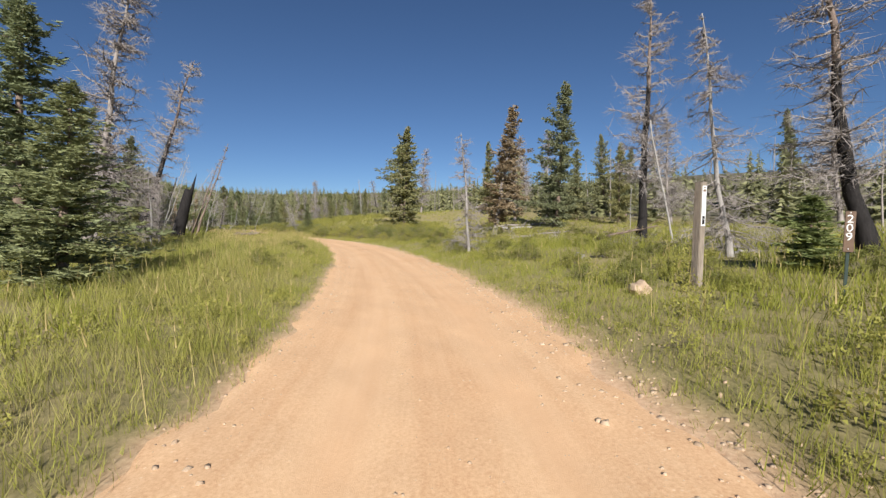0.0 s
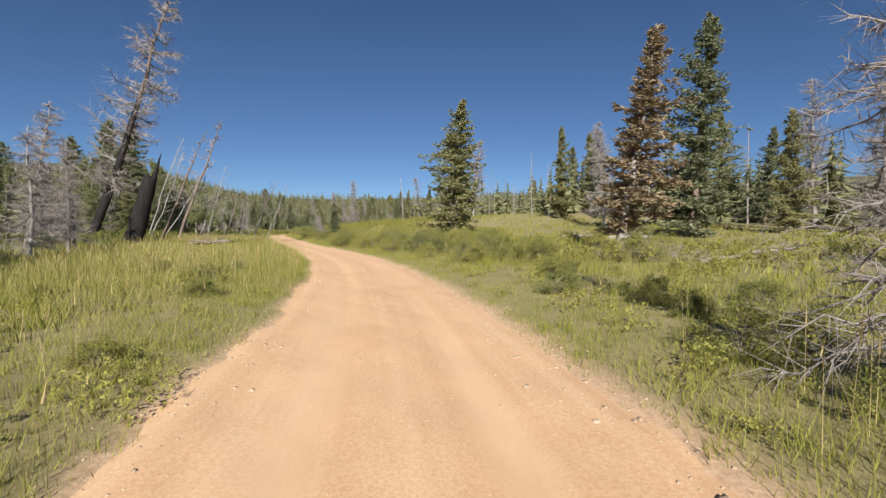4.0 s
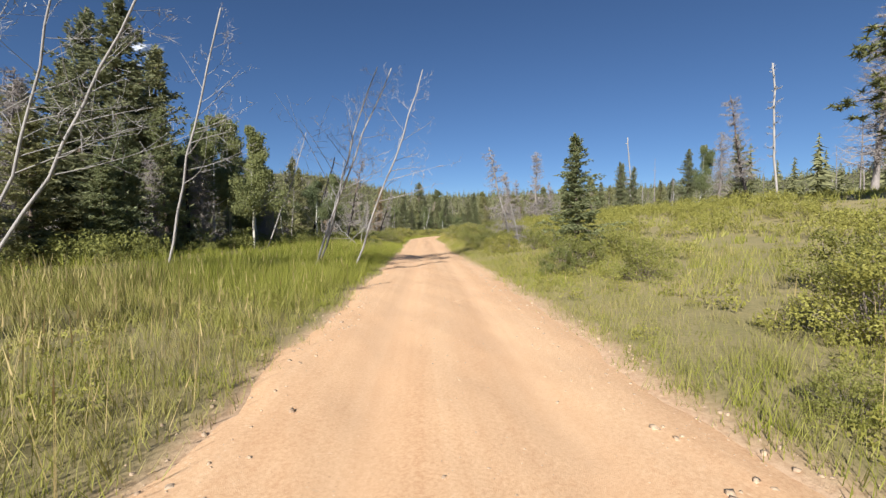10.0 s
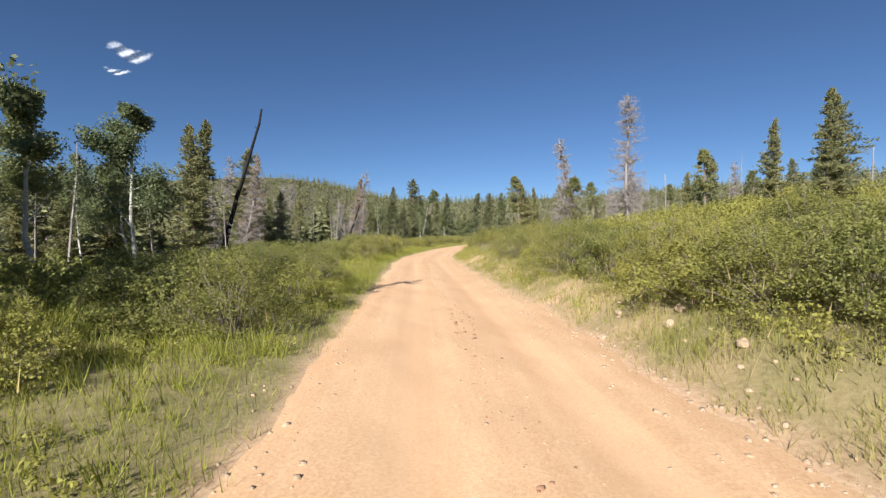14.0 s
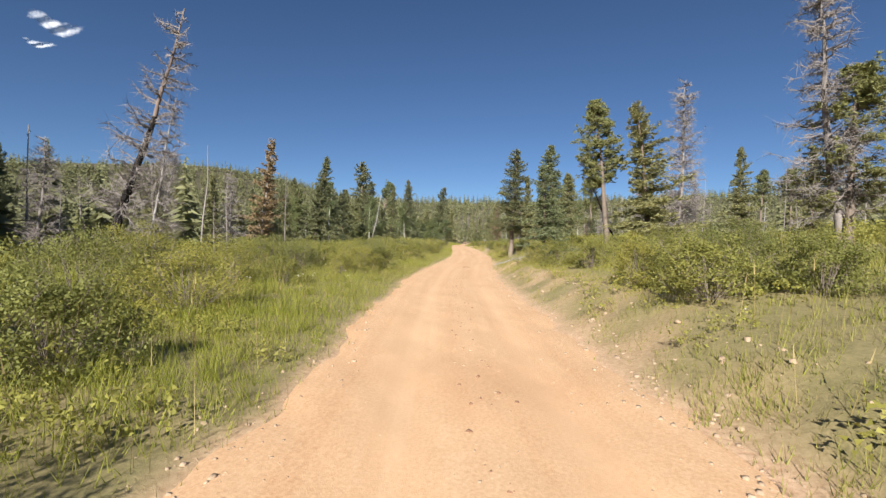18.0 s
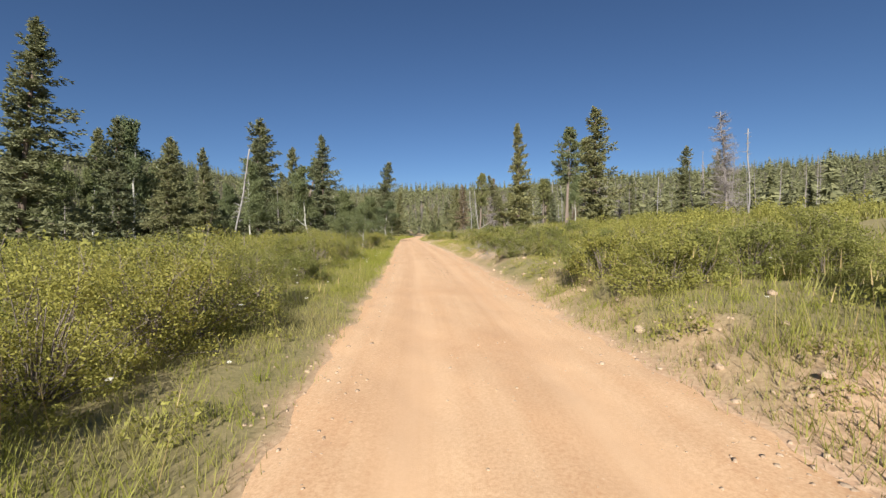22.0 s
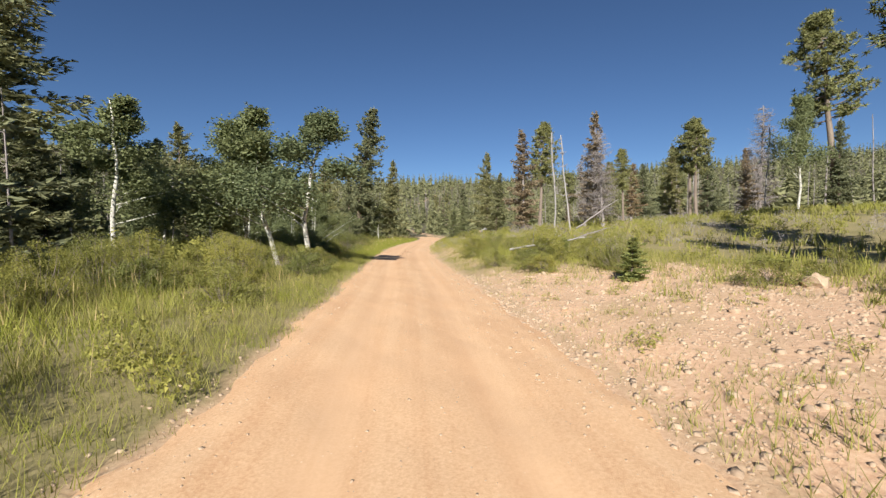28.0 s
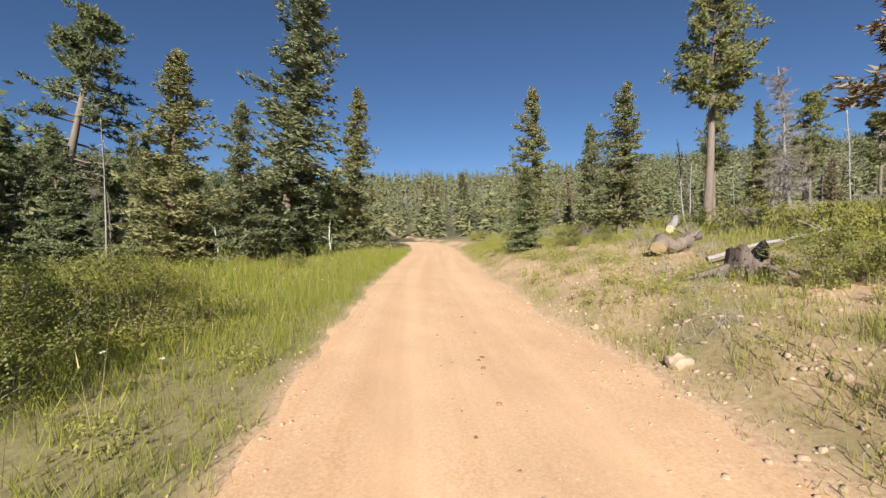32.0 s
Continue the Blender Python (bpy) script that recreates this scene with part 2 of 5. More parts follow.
# ---- the plan ----
ROAD_Y = (-40, 6, 14, 22, 30, 38, 46, 54, 62, 70, 78, 86, 94, 102, 110, 118, 126, 134, 142, 150, 158, 166, 174, 182, 190, 198, 206, 214, 222, 230, 238, 246, 254, 262, 270, 278, 286, 294, 302, 322, 345, 420)
ROAD_X = (0.6, -0.11, -1.49, -3.14, -5.45, -8.34, -12.12, -16.83, -21.71, -25.95, -29.97, -34.39, -38.75, -42.85, -47.08, -51.5, -55.59, -58.71, -61.41, -63.94, -65.85, -67.5, -69.43, -71.67, -74.04, -76.4, -78.85, -81.41, -83.86, -86.32, -88.83, -91.54, -94.05, -96.34, -98.32, -100.0, -101.47, -102.94, -104.41, -109.67, -119.0, -160.0)
HALF_Y = (0, 8, 17, 36, 58, 76, 85, 93, 102, 115, 128, 148, 168, 187, 205, 230, 247, 267, 400)
HALF_W = (1.95, 1.98, 2.06, 1.84, 1.92, 1.90, 1.78, 1.66, 2.0, 1.9, 1.84, 1.78, 1.8, 1.93, 2.12, 2.02, 1.86, 1.84, 1.8)
RISE_Y = (-40, 0, 20, 40, 60, 85, 100, 140, 150, 175, 190, 215, 225, 245, 255, 280, 300, 340, 420)
RISE_R = (0.05, 0.06, 0.05, 0.04, 0.06, 0.10, 0.17, 0.17, 0.12, 0.09, 0.12, 0.11, 0.07, 0.06, 0.10, 0.12, 0.10, 0.06, 0.05)
BANK_R = (0.2, 0.32, 0.2, 0.05, 0.05, 0.15, 0.35, 0.45, 0.45, 0.4, 0.45, 0.4, 0.15, 0.15, 0.4, 0.4, 0.3, 0.2, 0.1)


def smooth_interp(y, ys, vs):
    y = np.asarray(y, float)
    return sum(np.interp(y + o, ys, vs) for o in (-4, -2, 0, 2, 4)) / 5


def road_x(y):
    return smooth_interp(y, ROAD_Y, ROAD_X)


def road_lean(y):
    return 1.0 / np.sqrt(1.0 + ((road_x(np.asarray(y, float) + 1) - road_x(np.asarray(y, float) - 1)) / 2) ** 2)


def half_width(y):
    y = np.asarray(y, float)
    return np.interp(y, HALF_Y, HALF_W) + 0.05 * np.sin(y * 0.9) + 0.04 * np.sin(y * 2.3 + 1) + 0.035 * np.sin(y * 6.1)


def rough_field(x, y):
    return (0.5 * np.sin(x * 0.31 + 1.3 * np.sin(y * 0.17)) * np.cos(y * 0.27 + 0.8 * np.sin(x * 0.13))
            + 0.3 * np.sin(x * 0.83 + y * 0.41 + 2.0) + 0.2 * np.sin(x * 1.9 - y * 1.37))


def ease(v, a, b):
    t = np.clip((v - a) / (b - a), 0, 1)
    return t * t * (3 - 2 * t)


def edge_wobble(y, d):
    """Ragged verge: how far the edge strays, different on the two sides."""
    s = np.where(d > 0, 0.0, 2.7)
    return 0.7 * (0.07 * np.sin(y * 0.83 + s + 1.7 * np.sin(y * 0.19)) + 0.06 * np.sin(y * 2.17 + 1.9 * s) * np.sin(y * 0.41 + s) + 0.05 * np.sin(y * 5.3 + s * 3.1) * np.sin(y * 0.77 + 2 * s) + 0.03 * np.sin(y * 12.9 + d * 3) * np.sin(y * 1.3))


def ground_z(x, y):
    x, y = np.asarray(x, float), np.asarray(y, float)
    d = (x - road_x(y)) * road_lean(y)
    w = half_width(y) + edge_wobble(y, d)
    z = -0.12 + 0.08 * ease(np.abs(d), w - 0.7, w - 0.2) + 0.04 * ease(np.abs(d), w - 0.15, w + 0.35)
    z = z + 0.10 * rough_field(x, y) * ease(np.abs(d), w + 0.3, w + 4)
    r = np.clip(d - w, 0, None)
    rise, bank = smooth_interp(y, RISE_Y, RISE_R), smooth_interp(y, RISE_Y, BANK_R)
    z = z + bank * ease(r, 0.3, 1.6) + rise * 45 * (1 - np.exp(-np.clip(r - 1.0, 0, None) / 45))
    lft = np.clip(-d - w, 0, None)
    z = z + 0.40 * ease(lft, 0.3, 2.0) * (1 - ease(lft, 9, 18)) * ease(y, 28, 42) * (1 - ease(y, 50, 66))
    z = z + 0.12 * ease(lft, 0.2, 2.0) - 0.03 * np.clip(lft - 9, 0, 60)
    ahead = np.clip(y - 330 + 0.25 * np.abs(x + 110), 0, 420)
    z = z + 52 * ease(ahead, 0, 420)
    side = np.clip(-x - 130 - 0.25 * y, 0, 500)
    z = z + 42 * ease(side, 20, 270)
    east = np.clip(x - 60, 0, 500)
    return z + 14 * ease(east, 0, 350)


# ---- mesh helpers ----
def mesh_of(name, verts, faces, mat, smooth=False):
    """verts (n, 3); faces (m, 3) or (m, 4)."""
    verts, faces = np.asarray(verts, np.float32), np.asarray(faces, np.int32)
    me = bpy.data.meshes.new(name)
    n, k = faces.shape
    me.vertices.add(len(verts))
    me.vertices.foreach_set("co", verts.ravel())
    me.loops.add(n * k)
    me.loops.foreach_set("vertex_index", faces.ravel())
    me.polygons.add(n)
    me.polygons.foreach_set("loop_start", np.arange(0, n * k, k, dtype=np.int32))
    if smooth:
        me.polygons.foreach_set("use_smooth", np.ones(n, bool))
    me.materials.append(mat)
    me.update(calc_edges=True)
    return me


def part(name, me, parent, label=""):
    ob = new(name, me)
    ob.parent = parent
    if label:
        ob["label"] = label
    return ob


class Soup:
    """Gathers triangles."""
    def __init__(self):
        self.v, self.f, self.n = [], [], 0

    def add(self, v, f):
        v, f = np.asarray(v, float).reshape(-1, 3), np.asarray(f, int).reshape(-1, 3)
        self.v.append(v)
        self.f.append(f + self.n)
        self.n += len(v)

    def mesh(self, name, mat, smooth=False):
        return mesh_of(name, np.concatenate(self.v), np.concatenate(self.f), mat, smooth)


def tube(soup, pts, radii, sides=6, cap=True):
    """A tapered tube along a bent line."""
    pts, radii = np.asarray(pts, float), np.asarray(radii, float)
    way = np.gradient(pts, axis=0)
    way /= np.linalg.norm(way, axis=1)[:, None] + 1e-9
    ref = np.where(np.abs(way[:, 2:3]) < 0.9, [[0, 0, 1.0]], [[1.0, 0, 0]])
    a = np.cross(way, ref)
    a /= np.linalg.norm(a, axis=1)[:, None] + 1e-9
    b = np.cross(way, a)
    ang = np.linspace(0, 2 * np.pi, sides, endpoint=False)
    ring = a[:, None] * np.cos(ang)[None, :, None] + b[:, None] * np.sin(ang)[None, :, None]
    v = pts[:, None] + ring * radii[:, None, None]
    n = len(pts)
    i, j = np.meshgrid(np.arange(n - 1), np.arange(sides), indexing="ij")
    k = (j + 1) % sides
    q = np.stack([i * sides + j, i * sides + k, (i + 1) * sides + k, (i + 1) * sides + j], -1).reshape(-1, 4)
    f = np.concatenate([q[:, [0, 1, 2]], q[:, [0, 2, 3]]])
    v = v.reshape(-1, 3)
    if cap:
        v = np.concatenate([v, pts[-1:]])
        j = np.arange(sides)
        f = np.concatenate([f, np.stack([(n - 1) * sides + j, (n - 1) * sides + (j + 1) % sides, np.full(sides, n * sides)], -1)])
    soup.add(v, f)


def spikes(soup, base, tip, width, rng, level=0.0):
    """Thin triangles from base to tip, each with a random turn; level: how far they lie flat."""
    way = tip - base
    side = np.cross(way, rng.normal(size=way.shape) + [0, 0, level])
    side /= np.linalg.norm(side, axis=1)[:, None] + 1e-9
    n = len(base)
    w = np.broadcast_to(width, (n,))[:, None]
    v = np.stack([base - side * w, base + side * w, tip], 1).reshape(-1, 3)
    soup.add(v, np.arange(3 * n).reshape(-1, 3))


def leaves(soup, at, size, rng, flat=0.4, face=None):
    """Small folded leaves; face: the way that they turn their upper side, more or less."""
    n = len(at)
    a = rng.normal(size=(n, 3)) * [1, 1, flat + 0.3]
    a /= np.linalg.norm(a, axis=1)[:, None]
    turned = rng.normal(size=(n, 3))
    b = np.cross(a, turned if face is None else face + 0.38 * turned)
    b /= np.linalg.norm(b, axis=1)[:, None] + 1e-9
    s = np.broadcast_to(size, (n,))[:, None] * rng.uniform(0.7, 1.3, (n, 1))
    v = np.stack([at - a * s, at + b * s * 0.55, at + a * s, at - b * s * 0.55], 1).reshape(-1, 3)
    i = np.arange(n) * 4
    soup.add(v, np.concatenate([np.stack([i, i + 1, i + 2], -1), np.stack([i, i + 2, i + 3], -1)]))


def trunk_line(h, rng, lean=0.01, n=9, wob=0.012):
    t = np.linspace(0, 1, n)
    off = np.cumsum(rng.normal(size=(n, 2)) * wob * h / n ** 0.5, 0)
    off -= off[0]
    return np.stack([off[:, 0] + lean * h * t, off[:, 1], t * h], -1)


def on_line(line, t):
    x = np.linspace(0, 1, len(line))
    return np.stack([np.interp(t, x, line[:, a]) for a in range(3)], -1)


# ---- trees: each builder gives {part: mesh} for a tree of its own height ----
def fir_meshes(h, seed, width=0.28, low=0.05, mat=None, bark=None, thin=1.0, spray=0.0195, dense=2.2):
    rng = np.random.default_rng(seed)
    tr, cr = Soup(), Soup()
    line = trunk_line(h, rng, 0.01)
    tube(tr, line, np.linspace(h * 0.017, h * 0.002, 9), 8)
    n = int(150 * thin)
    t = low + (1 - low) * np.linspace(0, 0.985, n) ** 0.9 + rng.uniform(-0.012, 0.012, n)
    az = np.arange(n) * 2.399 + rng.normal(size=n) * 0.6
    tier = 0.82 + 0.32 * np.sin(t * 46 + rng.uniform(0, 6)) * (1 - t)
    long = h * width * tier * (1 - t) ** 0.70 * rng.uniform(0.45, 1.3, n) * np.where(t < low + 0.08, 0.8, 1.0) + h * 0.014
    long *= 1 + 0.2 * np.cos(az - rng.uniform(0, 6)) + 0.12 * np.cos(2 * az - rng.uniform(0, 6) + t * 5)
    lump = np.sin(t * rng.uniform(14, 20) + 1.6 * np.cos(az - rng.uniform(0, 6)) + rng.uniform(0, 6))
    long *= np.where(rng.uniform(size=n) < 0.12, 0.45, 1.0) * (0.90 + 0.24 * lump * (1 - 0.5 * t))
    root = on_line(line, np.clip(t, 0, 1))
    droop = 0.30 - 0.55 * t + rng.normal(size=n) * 0.10
    for k in range(n):
        out = np.array([math.cos(az[k]), math.sin(az[k]), 0])
        m = 5
        s = np.linspace(0, 1, m)
        pts = root[k] + out * (s * long[k])[:, None] + np.array([0, 0, 1]) * ((-droop[k] * s + 0.16 * s * s) * long[k])[:, None]
        if k % 2 == 0:
            tube(tr, pts, np.linspace(h * 0.0028, h * 0.0006, m), 3, False)
        c = int(dense * max(8, 9 + 19 * long[k] / (h * width)))
        u = rng.uniform(0.12, 1.0, c)
        p = np.stack([np.interp(u, s, pts[:, a]) for a in range(3)], -1)
        lat = np.array([-out[1], out[0], 0])
        p = p + lat * (rng.normal(size=c) * 0.16 * long[k] * (0.3 + 0.7 * np.sin(u * 2.6)))[:, None] + [0, 0, 1] * (rng.normal(size=c) * 0.008 * h)[:, None]
        q = 5
        p = np.repeat(p, q, 0)
        fan = np.tile(np.linspace(-1.35, 1.35, q), c) + rng.normal(size=c * q) * 0.3
        ln = h * spray * rng.uniform(0.6, 1.3, c * q) * (0.65 + 0.5 * (1 - t[k]))
        way = out * np.cos(fan)[:, None] + lat * np.sin(fan)[:, None] + np.array([0, 0, 1]) * rng.normal(0.08, 0.34, c * q)[:, None]
        spikes(cr, p, p + way * ln[:, None], ln * 0.22, rng, 0.5)
    top = on_line(line, np.linspace(0.93, 1, 26))
    spikes(cr, top, top + rng.normal(size=(26, 3)) * [h * 0.010, h * 0.010, 0] + [0, 0, h * 0.022], h * 0.003, rng)
    return {"trunk": tr.mesh("trunk", bark or M_BARK, True), "crown": cr.mesh("crown", mat or M_FIR)}


def pine_meshes(h, seed, low=0.45, width=0.17, mat=None):
    rng = np.random.default_rng(seed)
    tr, cr = Soup(), Soup()
    line = trunk_line(h, rng, rng.normal() * 0.015)
    tube(tr, line, np.linspace(h * 0.019, h * 0.004, 9), 9)
    n = 92
    t = low + (1 - low) * rng.uniform(0, 1, n) ** 0.85
    az = rng.uniform(0, 6.283, n)
    prof = np.interp((t - low) / (1 - low), [0, 0.25, 0.6, 1], [0.55, 1.0, 0.85, 0.22])
    long = h * width * prof * rng.uniform(0.55, 1.15, n)
    root = on_line(line, t)
    for k in range(n):
        out = np.array([math.cos(az[k]), math.sin(az[k]), 0])
        s = np.linspace(0, 1, 5)
        up = rng.uniform(-0.15, 0.45)
        pts = root[k] + out * (s * long[k])[:, None] + np.array([0, 0, 1]) * ((up * s * s - 0.1 * s) * long[k])[:, None]
        pts += rng.normal(size=pts.shape) * long[k] * 0.03 * s[:, None]
        tube(tr, pts, np.linspace(h * 0.0045, h * 0.001, 5), 4, False)
        c = 15
        u = rng.uniform(0.3, 1.05, c)
        p = np.stack([np.interp(u, s, pts[:, a]) for a in range(3)], -1) + rng.normal(size=(c, 3)) * h * 0.012
        p = np.repeat(p, 16, 0)
        way = rng.normal(size=p.shape) * [1, 1, 0.8] + [0, 0, 0.35]
        way /= np.linalg.norm(way, axis=1)[:, None]
        ln = h * 0.021 * rng.uniform(0.7, 1.2, len(p))
        spikes(cr, p, p + way * ln[:, None], ln * 0.13, rng)
    return {"trunk": tr.mesh("trunk", M_PBARK, True), "crown": cr.mesh("crown", mat or M_PINE)}


def snag_meshes(h, seed, branches=230, reach=0.17, low=0.12, lean=0.02, trunk=None, twig=None, droop=0.15, broken=False, fat=0.015):
    rng = np.random.default_rng(seed)
    tr, cr = Soup(), Soup()
    line = trunk_line(h, rng, lean, 11, 0.018)
    rad = np.linspace(h * fat, h * (0.006 if broken else 0.0018), 11)
    rad[0] *= 1.35
    tube(tr, line, rad, 8)
    t = low + (1 - low) * rng.uniform(0, 0.98, branches)
    az = rng.uniform(0, 6.283, branches)
    root = on_line(line, t)
    long = h * reach * (1.1 - t) ** 0.55 * rng.uniform(0.35, 1.15, branches)
    for k in range(branches):
        out = np.array([math.cos(az[k]), math.sin(az[k]), 0])
        s = np.linspace(0, 1, 5)
        d = droop + rng.normal() * 0.22
        pts = root[k] + out * (s * long[k])[:, None] + np.array([0, 0, 1]) * ((-d * s + 0.25 * s * s) * long[k])[:, None]
        pts[1:] += rng.normal(size=(4, 3)) * long[k] * 0.05
        tube(cr, pts, np.linspace(h * 0.0030, h * 0.0008, 5), 3, False)
        c = 46
        u = rng.uniform(0.1, 1.0, c)
        p = np.stack([np.interp(u, s, pts[:, a]) for a in range(3)], -1)
        way = out * 0.8 + rng.normal(size=(c, 3)) * 0.8 - [0, 0, 0.15]
        way /= np.linalg.norm(way, axis=1)[:, None]
        spikes(cr, p, p + way * (long[k] * rng.uniform(0.15, 0.55, c))[:, None], h * 0.0008, rng)
    return {"trunk": tr.mesh("trunk", trunk or M_DEAD, True), "branchwork": cr.mesh("branchwork", twig or M_DEAD)}


def limb_tree(h, seed, lean, spread, levels, fat=0.012, first=0.35):
    """Forking limbs of a broadleaf tree: the soup and the limb ends."""
    rng = np.random.default_rng(seed)
    tr, ends = Soup(), []
    line = trunk_line(h, rng, lean, 10, 0.03)
    tube(tr, line, np.linspace(h * fat, h * 0.0025, 10), 8)

    def grow(p, way, ln, r, level):
        s = np.linspace(0, 1, 5)
        bend = rng.normal(size=3) * 0.18 + [0, 0, 0.22]
        pts = p + way * (s * ln)[:, None] + bend * (s * s * ln)[:, None]
        tube(tr, pts, np.linspace(r, r * 0.35, 5), 5 if level < 2 else 3, False)
        ends.append((pts, ln))
        if level < levels:
            for _ in range(rng.integers(2, 5)):
                u = rng.uniform(0.35, 0.95)
                q = on_line(pts, np.array([u]))[0]
                w = way + rng.normal(size=3) * 0.6
                grow(q, w / np.linalg.norm(w), ln * rng.uniform(0.4, 0.65), r * 0.5, level + 1)

    for t in np.linspace(first, 0.95, 13):
        az = rng.uniform(0, 6.283)
        w = np.array([math.cos(az), math.sin(az), rng.uniform(0.35, 1.0)])
        grow(on_line(line, np.array([t]))[0], w / np.linalg.norm(w), h * spread * (1.15 - t) * rng.uniform(0.6, 1.1), h * fat * 0.45 * (1.2 - t), 1)
    return tr, ends, rng


def aspen_meshes(h, seed, spread=0.31, count=20000, leaf=0.0074, low=0.28, mat=None):
    tr, ends, rng = limb_tree(h, seed, rng_lean(seed), spread, 2, 0.011, low)
    cr = Soup()
    per = max(3, count // len(ends))
    for pts, ln in ends:
        u = rng.uniform(0.25, 1.08, per)
        p = np.stack([np.interp(u, np.linspace(0, 1, 5), pts[:, a]) for a in range(3)], -1)
        leaves(cr, p + np.clip(rng.normal(size=(per, 3)), -1.5, 1.5) * (h * 0.016 + ln * 0.16), h * leaf, rng, 0.8)
    return {"trunk": tr.mesh("trunk", M_ASPBARK, True), "crown": cr.mesh("crown", mat or M_ASPEN)}


def rng_lean(seed):
    return ((seed * 37) % 11 - 5) * 0.012


def bare_aspen_meshes(h, seed, mat=None):
    tr, ends, rng = limb_tree(h, seed, 0.03, 0.36, 2, 0.0055, 0.34)
    cr = Soup()
    for pts, ln in ends:
        p = np.stack([np.interp(rng.uniform(0.3, 1, 5), np.linspace(0, 1, 5), pts[:, a]) for a in range(3)], -1)
        w = rng.normal(size=(5, 3)) + [0, 0, 0.6]
        w /= np.linalg.norm(w, axis=1)[:, None]
        spikes(cr, p, p + w * ln * 0.35, h * 0.0009, rng)
    return {"trunk": tr.mesh("trunk", mat or M_SILVER, True), "branchwork": cr.mesh("branchwork", mat or M_SILVER)}


def clump_points(rng, centres, radius, per):
    """Leaf places in round clumps, denser towards the skin, and the way out of each clump."""
    n = len(centres) * per
    way = rng.normal(size=(n, 3))
    way /= np.linalg.norm(way, axis=1)[:, None]
    out = np.repeat(radius, per)[:, None] * way * rng.uniform(0.25, 1.0, (n, 1)) ** 0.5
    return np.repeat(centres, per, 0) + out * [1, 1, 0.8], way + [0, 0, 0.45]


def shrub_meshes(h, seed, clumps=48, per=165, leaf=0.0148, mat=None, wide=0.75):
    """Many thin stems from one foot, each ending in a clump of leaves."""
    rng = np.random.default_rng(seed)
    st, cr = Soup(), Soup()
    az, rise = rng.uniform(0, 6.283, clumps), rng.uniform(0.0, 1.0, clumps)
    reach = np.sqrt(np.clip(1 - (rise * 0.96) ** 2, 0, 1)) * rng.uniform(0.35, 1.05, clumps) * wide * h * 0.85
    top = h * (0.12 + 0.74 * rise * rng.uniform(0.8, 1.12, clumps))
    centre = np.stack([np.cos(az) * reach, np.sin(az) * reach, top], -1)
    for k in range(clumps):
        s = np.linspace(0, 1, 6)[:, None]
        foot = centre[k] * [0.16, 0.16, 0]
        pts = foot + (centre[k] - foot) * np.concatenate([s ** 1.25, s ** 1.25, s], 1) + rng.normal(size=(6, 3)) * h * 0.015 * s
        tube(st, pts, np.linspace(h * 0.0065, h * 0.002, 6), 3, False)
        tip = pts[-1] + (rng.normal(size=(4, 3)) * 0.5 + [0, 0, 1.0]) * h * 0.13
        spikes(st, np.repeat(pts[-1:], 4, 0), tip, h * 0.0016, rng)
    at, face = clump_points(rng, centre, h * rng.uniform(0.09, 0.20, clumps), per)
    leaves(cr, at, h * leaf, rng, 0.8, face)
    return {"stem": st.mesh("stem", M_TWIG), "foliage": cr.mesh("foliage", mat or M_SHRUB)}


def charred(meshes, h, seed):
    """Adds a black sleeve of burnt bark round the foot of a trunk."""
    rng = np.random.default_rng(seed)
    line = trunk_line(h, rng, 0.0, 11, 0.018)[:7]
    sp = Soup()
    tube(sp, line, np.linspace(h * 0.017, h * 0.0018, 11)[:7] * np.array([1.42, 1.05, 1.04, 1.04, 1.03, 1.02, 1.01]), 10, False)
    meshes["charred_base"] = sp.mesh("charred_base", M_BURNT, True)
    return meshes


